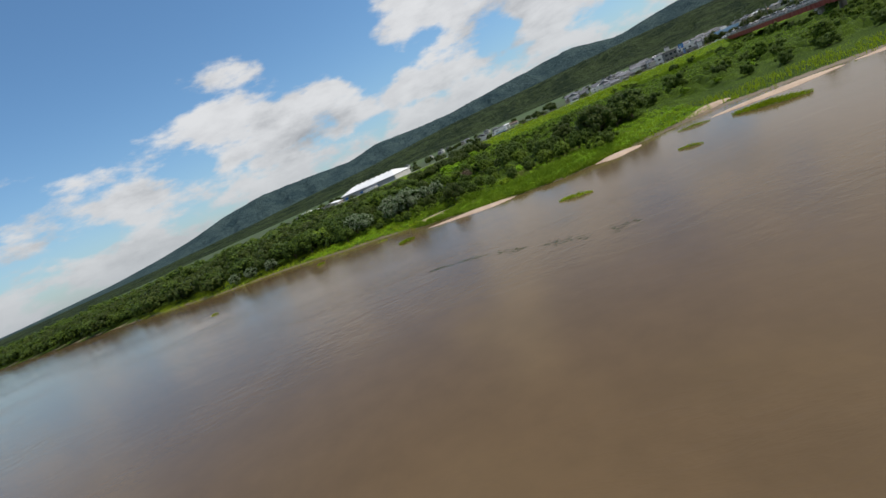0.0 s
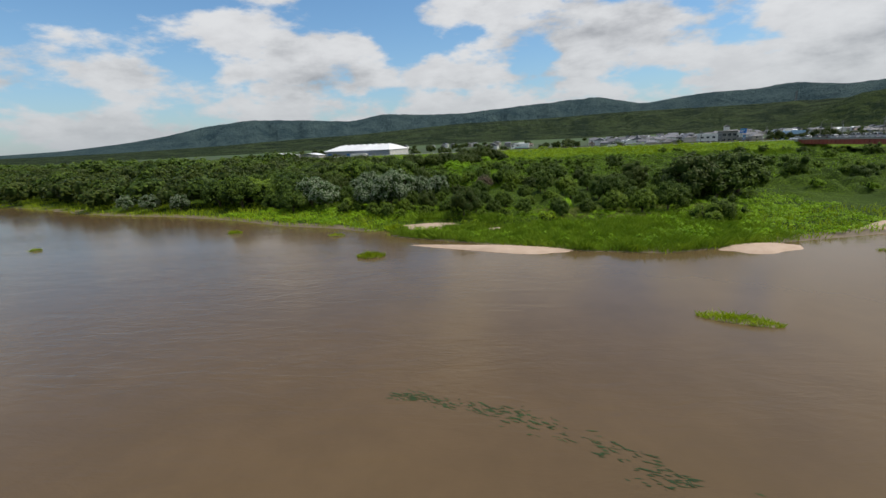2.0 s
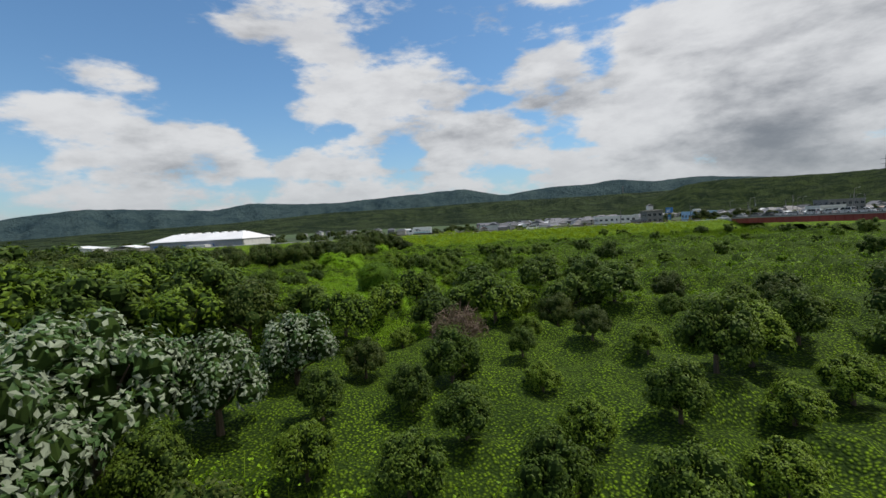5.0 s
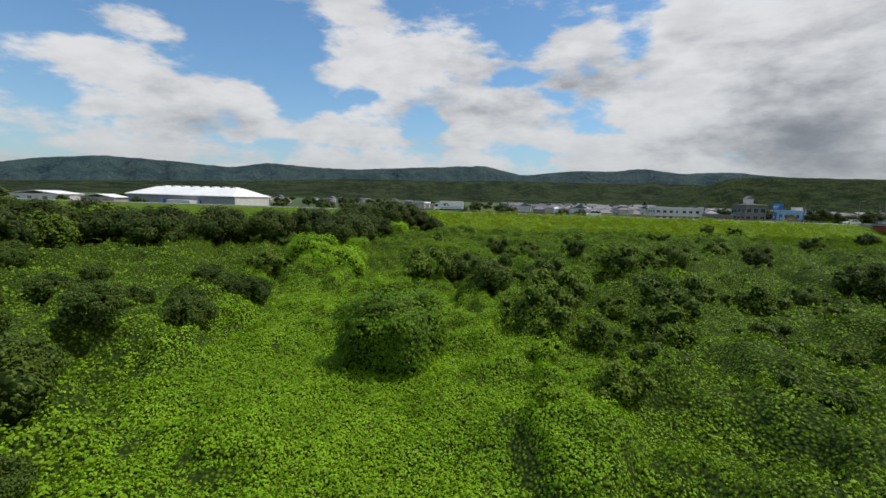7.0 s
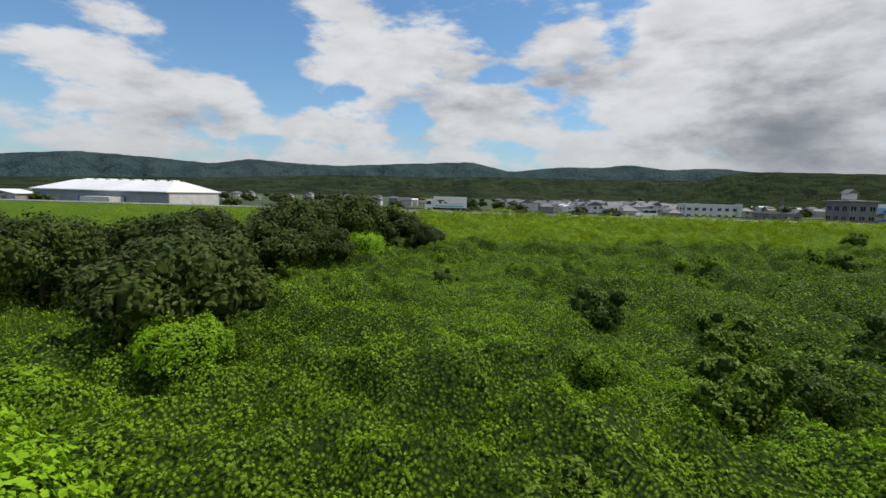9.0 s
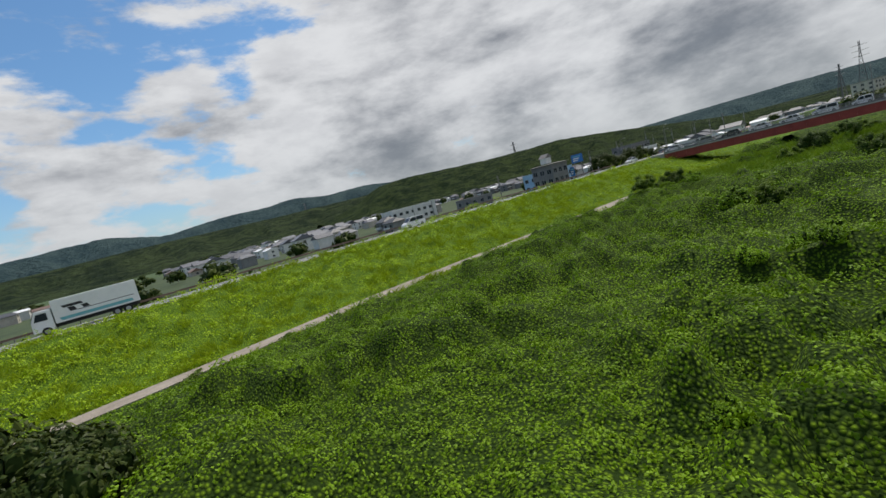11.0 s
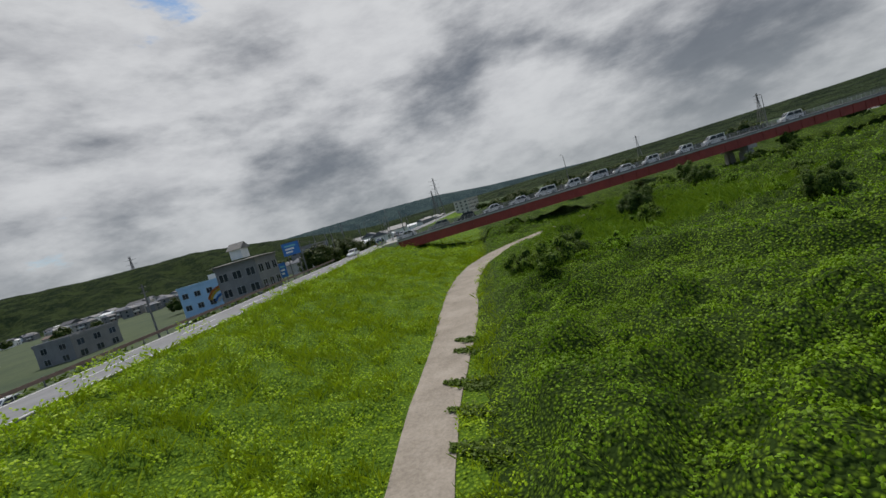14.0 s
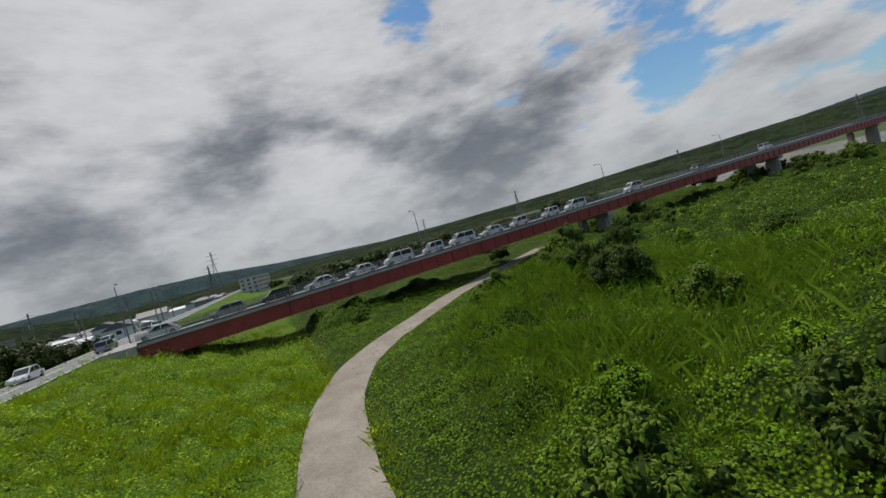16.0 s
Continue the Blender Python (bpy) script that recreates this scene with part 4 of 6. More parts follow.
# ---- shrubs and vine mounds ----
def mound(seed, label, tall, wide, deep, leaves, size, mat, square=0.75, name="vine_mound", rough=1.30):
    """Something grown over with vines: a leafy skin over a dark, lumpy core."""
    rng = np.random.default_rng(seed)
    ob = thing(name, label, "shrub", group="vine-grown shrubs")

    def skin(v, out=1.0):
        s = np.sign(v) * np.abs(v) ** square
        lump = 1 - 0.5 * rough + rough * fbm(v[:, 0] * 2.3 + 5 * seed, v[:, 1] * 2.3 + v[:, 2] * 1.9, 3, seed)
        p = s * np.array([wide, deep, tall]) * (lump * out)[:, None]
        return p

    v = ball_points(rng, leaves)
    v[:, 2] = np.abs(v[:, 2])
    p = skin(v, rng.uniform(0.93, 1.07, leaves))
    q, f = leaf_quads(rng, p, v * (1, 1, 0.8) + (0, 0, 0.35), np.full(leaves, size), slim=0.8, wild=0.6)
    part("leaves", raw_mesh("leaves", q, f, [MAT[mat]]), None, ob)
    bm = bmesh.new()
    bmesh.ops.create_icosphere(bm, subdivisions=3, radius=1.0)
    co = np.array([w.co[:] for w in bm.verts])
    co /= np.linalg.norm(co, axis=1, keepdims=True)
    for w, c in zip(bm.verts, skin(co, np.full(len(co), 0.86))):
        w.co = Vector((c[0], c[1], max(c[2], -0.3)))
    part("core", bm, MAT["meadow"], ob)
    return ob


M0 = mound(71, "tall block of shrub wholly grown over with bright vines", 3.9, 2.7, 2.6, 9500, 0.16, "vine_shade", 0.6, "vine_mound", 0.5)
stand(M0, [(28.8, 177.4, 0.93)], RNG, USED)
MB = mound(72, "rounded bright green mound of vines", 2.0, 2.3, 2.3, 4200, 0.16, "vine_fresh", 0.75, "vine_mound", 0.8)
stand(MB, [(33.5, 250.5, 0.95), (24.0, 204.5, 1.35), (21.0, 207.5, 1.2), (45, 121.5, 0.8), (27.5, 246, 0.8), (26, 214.5, 0.7)], RNG, USED)


def shrub(seed, label, tall, wide, leaves, size, mat, clumps=16):
    """A bush without a trunk that shows: clumps of leaves from the soil up."""
    ob = thing("shrub", label, "shrub", group="vine-grown shrubs")
    part("leaves", crown_mesh(np.random.default_rng(seed), "leaves", tall, wide, -0.3, clumps, leaves, size, MAT[mat], 0.6, 0.22), None, ob)
    for k in range(3):
        a = 2.1 * k + seed
        part("stem", tubed([(0, 0, -0.3), (math.cos(a) * wide * 0.2, math.sin(a) * wide * 0.2, tall * 0.4), (math.cos(a) * wide * 0.5, math.sin(a) * wide * 0.5, tall * 0.75)], [0.05, 0.035, 0.015], 5), MAT["bark"], ob)
    return ob


MD = [shrub(73, "dark green shrub overgrown with vines", 2.0, 1.7, 1700, 0.19, "leaf_bright", 22),
      shrub(74, "small dark shrub rising out of the vines", 1.5, 1.3, 1200, 0.17, "vine", 12),
      shrub(75, "shaggy dark green shrub in the meadow", 2.4, 2.0, 1900, 0.20, "leaf", 24)]
SHRUBS = [(18, 199, 0, 1.1), (32.7, 196, 0, 1.2), (36.6, 198.5, 2, 1.0), (39, 196.5, 0, 1.1), (46, 209, 0, 0.9), (48, 208, 2, 0.7), (38, 189, 2, 1.2), (43.5, 192, 2, 1.2), (41, 185, 0, 1.3), (38.5, 181, 0, 1.2), (37, 176, 1, 0.8),
          (72, 213, 0, 1.0), (53.5, 195, 0, 1.2), (42.8, 213, 1, 0.8), (41, 220, 1, 0.9), (68, 235, 1, 0.9), (70, 228, 1, 0.8), (68.5, 216.5, 0, 0.8), (93, 250, 1, 0.8), (82, 216, 0, 1.1), (35, 221, 1, 0.9),
          (58, 203, 2, 0.9), (62, 204, 0, 1.0), (66, 203, 2, 0.9), (55, 204, 0, 0.9), (34.5, 169, 1, 0.7), (38, 170, 0, 0.6), (42, 173, 2, 0.7), (46, 178, 0, 1.0), (50, 183, 2, 1.2), (45, 168, 2, 0.7), (73, 187, 2, 1.2), (60, 186, 0, 1.1),
          (85, 245.5, 1, 1.1), (87.5, 240, 1, 1.3), (92, 243, 1, 1.2), (89.5, 237.5, 0, 0.9), (95, 240, 1, 1.1), (113, 253.5, 0, 0.9), (117, 250, 2, 0.85), (121, 253, 0, 0.9), (115, 247, 1, 1.1), (124, 249, 1, 1.0),
          (147, 226, 0, 0.9), (150, 233.5, 1, 0.9), (152, 229, 0, 1.0), (130, 226, 1, 1.0), (121, 241, 1, 1.1), (127, 236, 0, 0.9), (140, 228, 2, 0.9), (160, 204, 2, 1.2), (156, 212, 0, 1.2), (122, 224, 1, 1.1),
          (41.5, 242, 1, 0.7), (46, 248, 1, 0.6), (54, 238, 1, 0.6), (71, 236, 1, 0.7), (67.6, 238, 1, 0.7), (65, 232, 1, 0.7), (62, 106, 0, 1.1), (65, 108, 2, 1.1), (59, 105, 1, 1.0), (18.5, 190, 1, 1.0), (11, 198, 1, 0.9)]
for px, py, kind, s in SHRUBS:
    stand(MD[kind], [(px, py, s)], RNG, USED)
ML = shrub(76, "low bright leafy bush at the wood's edge", 1.8, 1.5, 1000, 0.20, "leaf_bright")
for px, py in spaced(-6, 66, 104, 128, 2.7, lambda a, b: 10.5 + 0.10 * max(a - 25, 0) < b - float(shore(a)) < 16 + 0.12 * max(a - 25, 0) and ((a - 24) / 8) ** 2 + ((b - 113) / 4.0) ** 2 > 1 and b > 115, 900, []):
    stand(ML if RNG.random() < 0.65 else MD[0], [(px, py, RNG.uniform(0.5, 1.1))], RNG, USED)
YB = shrub(77, "yellow-green willow bush at the edge of the backwater", 2.3, 2.0, 1500, 0.17, "vine_bright", 20)
stand(YB, [(41.4, 111.2, 0.95), (43.6, 110.2, 0.6), (30.4, 113.4, 0.35), (28.7, 113.9, 0.25), (18.2, 111.9, 0.5)], RNG, USED)
for px, py in spaced(30, 172, 140, 240, 6.5, lambda a, b: (a > 78 or b > 160) and levee(a, b) < -26 and fbm(np.array(a / 14.0), np.array(b / 14.0), 2, 91) > 0.5, 420, [(a, b) for a, b, *_ in SHRUBS]):
    stand(MD[RNG.integers(0, 3)], [(px, py, RNG.uniform(0.5, 1.0))], RNG, USED)
for px, py in spaced(36, 78, 166, 216, 3.6, lambda a, b: fbm(np.array(a / 9.0), np.array(b / 9.0), 2, 97) > 0.52, 420, [(28, 177)] + [(a, b) for a, b, *_ in SHRUBS]):
    stand(MD[RNG.integers(0, 3)], [(px, py, RNG.uniform(0.45, 0.9))], RNG, USED)
for px, py in spaced(84, 165, 100, 150, 6, lambda a, b: b - float(shore(a)) > 20 and fbm(np.array(a / 16.0), np.array(b / 16.0), 2, 95) > 0.5, 200, []):
    stand(MD[RNG.integers(0, 3)], [(px, py, RNG.uniform(0.8, 1.5))], RNG, USED)

# ---- creeping vines over the meadow ----
LINE = np.array([(27, 95), (30, 150), (37, 222), (58, 258), (115, 262), (150, 240)], float)


def off_line(x, y):
    p, best = np.stack([x, y], 1), np.full(len(x), 1e9)
    for a, b in zip(LINE, LINE[1:]):
        s = np.clip(((p - a) @ (b - a)) / ((b - a) @ (b - a)), 0, 1)[:, None]
        best = np.minimum(best, np.linalg.norm(p - a - s * (b - a), axis=1))
    return best


def bunch(x, y):
    """Bunches of leaves, half a metre across, with gaps between them."""
    return step(fbm(x / 0.75, y / 0.75, 2, 88), 0.36, 0.62)


def vines(name, label, mat, n, x0, x1, y0, y1, chance, size, mask=None, gaps=0.7, thin=False):
    x, y = scatter(n, x0, x1, y0, y1, lambda a, b: 1.0 / (1 + (np.maximum(off_line(a, b) - 6, 0) / 9) ** 2) if thin else np.ones(len(a)))
    use = RNG.random(len(x)) < chance(x, y) * (1 - gaps + gaps * bunch(x, y))
    x, y = x[use], y[use]
    d = off_line(x, y)
    z = ground(x, y)
    e = 0.25
    lift = step(track_gap(x, y), 1.2, 4.5)
    knoll = 0.6 * gaps * (np.stack([bunch(x - e, y) - bunch(x + e, y), bunch(x, y - e) - bunch(x, y + e), 0 * x], 1)) / (2 * e)
    slope = knoll + np.stack([(ground(x - e, y) - ground(x + e, y)) / (2 * e), (ground(x, y - e) - ground(x, y + e)) / (2 * e), np.ones(len(x))], 1)
    hump = 0.0 if mask is None else mask * tussock(x, y)
    place = np.stack([x, y, z + RNG.uniform(0.0, 0.12, len(x)) + 0.6 * gaps * lift * bunch(x, y) * RNG.uniform(0.55, 1.0, len(x)) + hump * RNG.uniform(0.5, 1.05, len(x))], 1)
    v, f = leaf_quads(RNG, place, slope * (1.2, 1.2, 1.0), size * (1 + np.clip(d - 9, 0, 60 if mask is None else 14) / 28), slim=0.85, wild=0.75)
    tagged(new(name, raw_mesh(name, v, f, [MAT[mat]])), label, "vines", kind="stuff")


def bright_patch(x, y):
    return np.clip(np.exp(-(((x - 28) / 9) ** 2 + ((y - 177) / 18) ** 2)) * 2.0, 0, 1) + 0.5 * patchy(x, y, 11, 0.56, 0.68, 44)


def vine_chance(x, y):
    near_track = np.where(track_gap(x, y) < np.interp(x, [100, 116], [1.15, 1.7]), 0.02, 1.0)
    return in_meadow(x, y) * near_track * (1 - 0.8 * step(tall_grass_chance(x, y), 0.3, 0.8))


vines("creeping_vines", "dense carpet of green creeping vines over the meadow", "vine", 2500000, -8, 172, 146, 282, lambda x, y: vine_chance(x, y) * (1 - 0.7 * np.clip(bright_patch(x, y), 0, 1)), 0.12, None, 0.7, True)
vines("bright_vines", "light green vine leaves in sunny patches", "vine_fresh", 950000, -8, 172, 146, 282, lambda x, y: vine_chance(x, y) * np.clip(bright_patch(x, y), 0, 1), 0.10, None, 0.45, True)

vines("carpet_vines", "smooth carpet of bright young vine leaves", "vine_fresh", 760000, 8, 50, 146, 214, lambda x, y: in_meadow(x, y) * np.clip(bright_patch(x, y) - 0.15, 0, 1), 0.09, None, 0.15)

vines("bank_herbs", "leafy green herbs between reeds and riverside trees", "vine", 230000, -22, 84, 93, 132, lambda x, y: step(y - shore(x), -0.3, 1.5) * (1 - step(y - shore(x), 20, 26)) * (1 - bare(x, y)) * (0.25 + 0.75 * patchy(x, y, 2.5, 0.3, 0.6, 17)), 0.15, 0.4)

# ---- grass of the levee ----


def slope_chance(x, y):
    u = levee(x, y)
    d = np.hypot(np.maximum(np.abs(x - 95) - 45, 0), 0)
    g = track_gap(x, y)
    return step(u, -23.5, -21) * (1 - step(u, 0.0, 0.8)) * (g > np.interp(x, [100, 116], [1.25, 1.55])) / (1 + (d / 22) ** 2) * np.clip(0.55 + 0.45 * patchy(x, y, 2.2, 0.35, 0.6, 12), 0, 1)


x, y = scatter(1100000, -40, 215, 236, 320, slope_chance)
lush = (0.35 + 1.25 * step(fbm(x / 1.1, y / 1.1, 2, 21), 0.42, 0.68)) * (0.7 + 0.4 * patchy(x, y, 6.0, 0.35, 0.65, 23))
blades("levee_grass", "thick yellow-green grass on the levee slope", "grass", x, y, RNG.uniform(0.2, 0.55, len(x)) * lush, 0.045, 0.75, 0.05)
vines("levee_herbs", "yellow-green leafy herbs in tufts on the levee slope", "vine_bright", 700000, 30, 175, 236, 300, lambda x, y: 0.9 * slope_chance(x, y) * step(fbm(x / 1.15, y / 1.15, 2, 51), 0.40, 0.60), 0.115, 0.8)
x, y = scatter(50000, 30, 172, 215, 285, lambda a, b: ((track_gap(a, b) > np.interp(a, [100, 116], [1.25, 1.6])) & (track_gap(a, b) < 2.8)) * 0.8)
blades("verge_grass", "short grass along the edges of the track", "grass", x, y, RNG.uniform(0.08, 0.24, len(x)), 0.035, 0.5, 0.02)

# ---- track, road and street ----


def ribbon(name, points, wide, lift, mat, label, category, parent=None, flat=None, step_m=2.0, narrow=None):
    """A strip of paving along a line of places, with a thickness at its edges."""
    pts = np.array(points, float)
    seg = np.linalg.norm(np.diff(pts, axis=0), axis=1)
    at = np.concatenate([[0], np.cumsum(seg)])
    s = np.arange(0, at[-1], step_m)
    cx, cy = np.interp(s, at, pts[:, 0]), np.interp(s, at, pts[:, 1])
    ker = np.ones(5) / 5
    cx, cy = (np.convolve(np.pad(c, 2, "edge"), ker, "valid") for c in (cx, cy))
    tx, ty = np.gradient(cx), np.gradient(cy)
    ln = np.hypot(tx, ty)
    nx, ny = -ty / ln, tx / ln
    rows = []
    for off, drop in ((-0.5, -0.25), (-0.5, 0), (-0.2, 0.0), (0.2, 0.0), (0.5, 0), (0.5, -0.25)):
        w = wide * (1 + 0.07 * np.array([noise.noise(Vector((v * 0.35, off * 9, 1.7))) for v in s])) if flat is None else wide
        w = w * np.interp(cx, narrow[0], narrow[1]) if narrow else w
        x, y = cx + nx * off * w, cy + ny * off * w
        z = (soil(x, y) if flat is None else np.full(len(x), flat)) + lift + drop
        rows.append(np.stack([x, y, z], 1))
    verts = np.concatenate(rows)
    faces = grid_faces(len(s), len(rows))[:, ::-1]
    ob = new(name, raw_mesh(name, verts, faces, [MAT[mat]], None, False))
    if parent is not None:
        ob.parent = parent
        if label:
            ob["label"] = label
    else:
        tagged(ob, label, category, kind="structure")
    return ob


ribbon("track", TRACK, 3.3, 0.07, "path", "pale concrete track at the foot of the levee", "track", step_m=1.0, narrow=([100, 116], [0.74, 1.0]))


def crest_line(u, x0, x1):
    return [(x, 287 - 0.24 * (x - 92) + u / 0.972) for x in np.arange(x0, x1, 10)]


road = ribbon("road", crest_line(4.2, -500, 700), 7.2, 0.05, "asphalt", "grey asphalt road on top of the levee", "road", flat=CREST, step_m=4)
ribbon("edge_line", crest_line(0.95, -300, 400), 0.17, 0.056, "paint", "white edge line", "", road, CREST, 4)
ribbon("edge_line", crest_line(7.4, -300, 400), 0.17, 0.056, "paint", "white edge line", "", road, CREST, 4)
dash = mesh_of(boxed(-2.4, 2.4, -0.08, 0.08, -0.01, 0.008), "centre_dash", MAT["paint"])
for px in np.arange(20, 260, 9.5):
    ob = part("centre_dash", dash, None, road)
    ob.matrix_basis = pose(px, 287 - 0.24 * (px - 92) + 4.2 / 0.972, CREST + 0.052, 0, 0, math.degrees(math.atan(-0.24)))
STREET = [(x, 287 - 0.24 * (x - 92) + 19.0) for x in range(-60, 420, 10)]
ribbon("street", STREET, 4.6, 0.05, "asphalt", "narrow asphalt street below the levee", "road", flat=2.62, step_m=4)
ALONG = Vector((0.9724, -0.2334, 0))
TURN_ROAD = math.degrees(math.atan(-0.24))


def guard_rail(x0, x1, u, z):
    ob = thing("guard_rail", "rusty brown guard rail along the levee road", "guard rail")
    a, b = (Vector((px, 287 - 0.24 * (px - 92) + u / 0.972, z)) for px in (x0, x1))
    n = int((b - a).length / 3)
    bm = bmesh.new()
    box(bm, 0, (b - a).length, -0.03, 0.03, 0.45, 0.72, 0.02)
    rail = part("rail", bm, MAT["brown_tile"], ob)
    rail.matrix_basis = pose(a.x, a.y, z, 0, 0, TURN_ROAD)
    post = mesh_of(tubed([(0, 0.08, -0.2), (0, 0.08, 0.75)], [0.06, 0.06], 6), "post", MAT["pole"])
    for k in range(n):
        p = part("post", post, None, ob)
        q = a.lerp(b, (k + 0.5) / n)
        p.matrix_basis = pose(q.x, q.y, z, 0, 0, TURN_ROAD)


guard_rail(40, 175, 8.3, CREST)


def hedge():
    n = 16000
    x = RNG.uniform(20, 185, n)
    u = RNG.uniform(8.9, 15.5, n)
    y = 287 - 0.24 * (x - 92) + u / 0.972
    use = patchy(x, y, 6, 0.35, 0.6, 63) > RNG.random(n) * 0.9
    x, y = x[use], y[use]
    v, f = leaf_quads(RNG, np.stack([x, y, ground(x, y) + RNG.uniform(0, 0.7, len(x))], 1), np.tile((0.0, -0.3, 1.0), (len(x), 1)), np.full(len(x), 0.5))
    tagged(new("bank_scrub", raw_mesh("bank_scrub", v, f, [MAT["leaf"]])), "low dark scrub on the landward bank of the levee", "scrub", kind="stuff")


hedge()


def vine_tongues():
    """Runners of vine that creep across the track."""
    spots = [(88, 264.6, 2.2), (92.5, 264.2, 2.6), (95.5, 263.4, 3.0), (98.5, 263.0, 2.4), (102, 262.4, 2.8), (105.5, 261.6, 2.6), (108, 261.2, 2.0), (84, 266.5, 1.6), (76, 268.2, 1.8), (68, 270, 2.0), (60, 271.2, 2.4), (52, 272.4, 2.4)]
    place = []
    for px, py, long in spots:
        py += 0.35
        n, long, px = int(RNG.uniform(110, 260) * long), long * RNG.uniform(0.6, 1.15), px + RNG.uniform(-0.8, 0.8)
        s = RNG.random(n)
        place.append(np.stack([px + s * long * 0.75 + RNG.normal(0, 0.30, n) * (1.3 - s), py - 0.4 + s * long * 0.80 + RNG.normal(0, 0.25, n) * (1.2 - s), np.zeros(n)], 1))
    p = np.concatenate(place)
    p[:, 2] = soil(p[:, 0], p[:, 1]) + 0.09 + RNG.uniform(0, 0.12, len(p))
    v, f = leaf_quads(RNG, p, np.tile((0.0, 0.0, 1.0), (len(p), 1)), np.full(len(p), 0.17), slim=0.8)
    tagged(new("vine_runners", raw_mesh("vine_runners", v, f, [MAT["leaf"]])), "dark vine runners creeping across the concrete track", "vines", kind="stuff")


vine_tongues()

# ---- bridge ----
B0, BDIR = Vector((174.5, 262.0, 0)), Vector((-0.147, -0.989, 0))
BTURN = math.degrees(math.atan2(BDIR.y, BDIR.x))


def deck_z(s):
    return 6.3 + 0.017 * min(s, 200) if s > 0 else 6.3


def bridge():
    # Along +x runs the bridge from its abutment; +y is the side away from the meadow.
    ob = thing("bridge", "long red steel girder road bridge with grey railings", "bridge", pose(B0.x, B0.y, 0, 0, 0, BTURN))
    wide, span, count = 9.6, 38.5, 12

    def beam(name, s0, s1, y0, y1, z0, z1, mat, label=""):
        bm = boxed(0, 1, y0, y1, z0, z1)
        for v in bm.verts:
            s = s0 if v.co.x < 0.5 else s1
            v.co.z += deck_z(s)
            v.co.x = s
        bmesh.ops.recalc_face_normals(bm, faces=bm.faces)
        return part(name, bm, MAT[mat], ob, label)

    cuts = [0, 38.5, 77, 103, 130, 143] + [143 + 66 * k for k in range(1, 6)]
    for a, b in zip(cuts, cuts[1:]):
        for y in (0.25, 3.2, 6.1, 9.0):
            beam("girder", a + 0.04, b - 0.04, y, y + 0.35, -2.15, -0.32, "red", "dark red steel girder")
            beam("flange", a + 0.04, b - 0.04, y - 0.12, y + 0.47, -2.19, -2.15, "red")
        beam("deck", a, b, 0.0, wide, -0.32, 0.0, "concrete", "concrete deck slab")
        beam("carriageway", a, b, 0.75, wide - 0.75, 0.0, 0.03, "asphalt", "asphalt carriageway")
        for y in (0.12, wide - 0.22):
            beam("kerb", a, b, y - 0.1, y + 0.22, 0.0, 0.25, "pole")
            for z in (0.42, 0.62, 0.82, 1.0):
                beam("rail", a, b, y, y + 0.09, z, z + 0.075, "pole", "dark grey steel rail")
    stiff = mesh_of(boxed(-0.05, 0.05, -0.1, 0.0, -2.1, -0.34), "stiffener", MAT["red"])
    for k in range(1, 90):
        s = k * 2.75
        q = part("stiffener", stiff, None, ob)
        q.matrix_basis = pose(s, 0.25, deck_z(s))
    post = mesh_of(boxed(-0.06, 0.06, 0, 0.1, 0.2, 1.1, 0.015), "post", MAT["steel"])
    for k in range(130):
        s = 1 + k * 2.0
        for y in (0.13, wide - 0.21):
            q = part("post", post, None, ob)
            q.matrix_basis = pose(s, y, deck_z(s))
    for s in (77, 143, 209, 275, 341, 407):
        bm = boxed(s - 0.85, s + 0.85, 0.7, 3.9, -3, deck_z(s) - 3.0, 0.35)
        box(bm, s - 0.8, s + 0.8, 7.0, 8.8, -3, deck_z(s) - 3.0, 0.3)
        box(bm, s - 1.0, s + 1.0, 0.1, 9.5, deck_z(s) - 3.0, deck_z(s) - 2.2, 0.05)
        part("pier", bm, MAT["concrete"], ob, "grey concrete wall pier")
    bm = boxed(-3.5, 1.0, -0.4, wide + 0.4, -1, deck_z(0) - 2.2, 0.05)
    box(bm, -3.5, -0.1, -0.4, wide + 0.4, deck_z(0) - 2.2, deck_z(0) - 0.02, 0.05)
    part("abutment", bm, MAT["concrete"], ob, "concrete abutment in the levee")


bridge()


def on_bridge(s, y, z=0.0):
    side = Vector((-BDIR.y, BDIR.x, 0))
    p = B0 + BDIR * s + side * y
    return pose(p.x, p.y, deck_z(s) + z, 0, 0, BTURN)


def street_lamp(m, tall, label):
    ob = thing("street_lamp", label, "street lamp", m, group="street lamps")
    part("pole", tubed([(0, 0, -0.3), (0, 0, tall * 0.6), (0, 0.05, tall * 0.97), (0, 0.5, tall)], [0.10, 0.075, 0.05, 0.045], 8), MAT["pole"], ob)
    part("arm", tubed([(0, 0.45, tall - 0.01), (0, 1.5, tall + 0.12)], [0.045, 0.035], 6), MAT["pole"], ob)
    part("lamp_head", boxed(-0.13, 0.13, 1.35, 2.0, tall + 0.06, tall + 0.2, 0.03), MAT["steel"], ob)


for s in (-2, 41, 88, 135, 182):
    street_lamp(on_bridge(s, 9.3), 7.6, "tall slim street lamp on the bridge")
ridge = lambda px, u: (px, 287 - 0.24 * (px - 92) + u / 0.972)  # noqa: E731
for px, u in ((188, 12), (215, 11), (205, -1.5), (240, 12)):
    street_lamp(pose(*ridge(px, u), 5.2, 0, 0, TURN_ROAD + 180), 8.0, "tall slim street lamp by the junction")


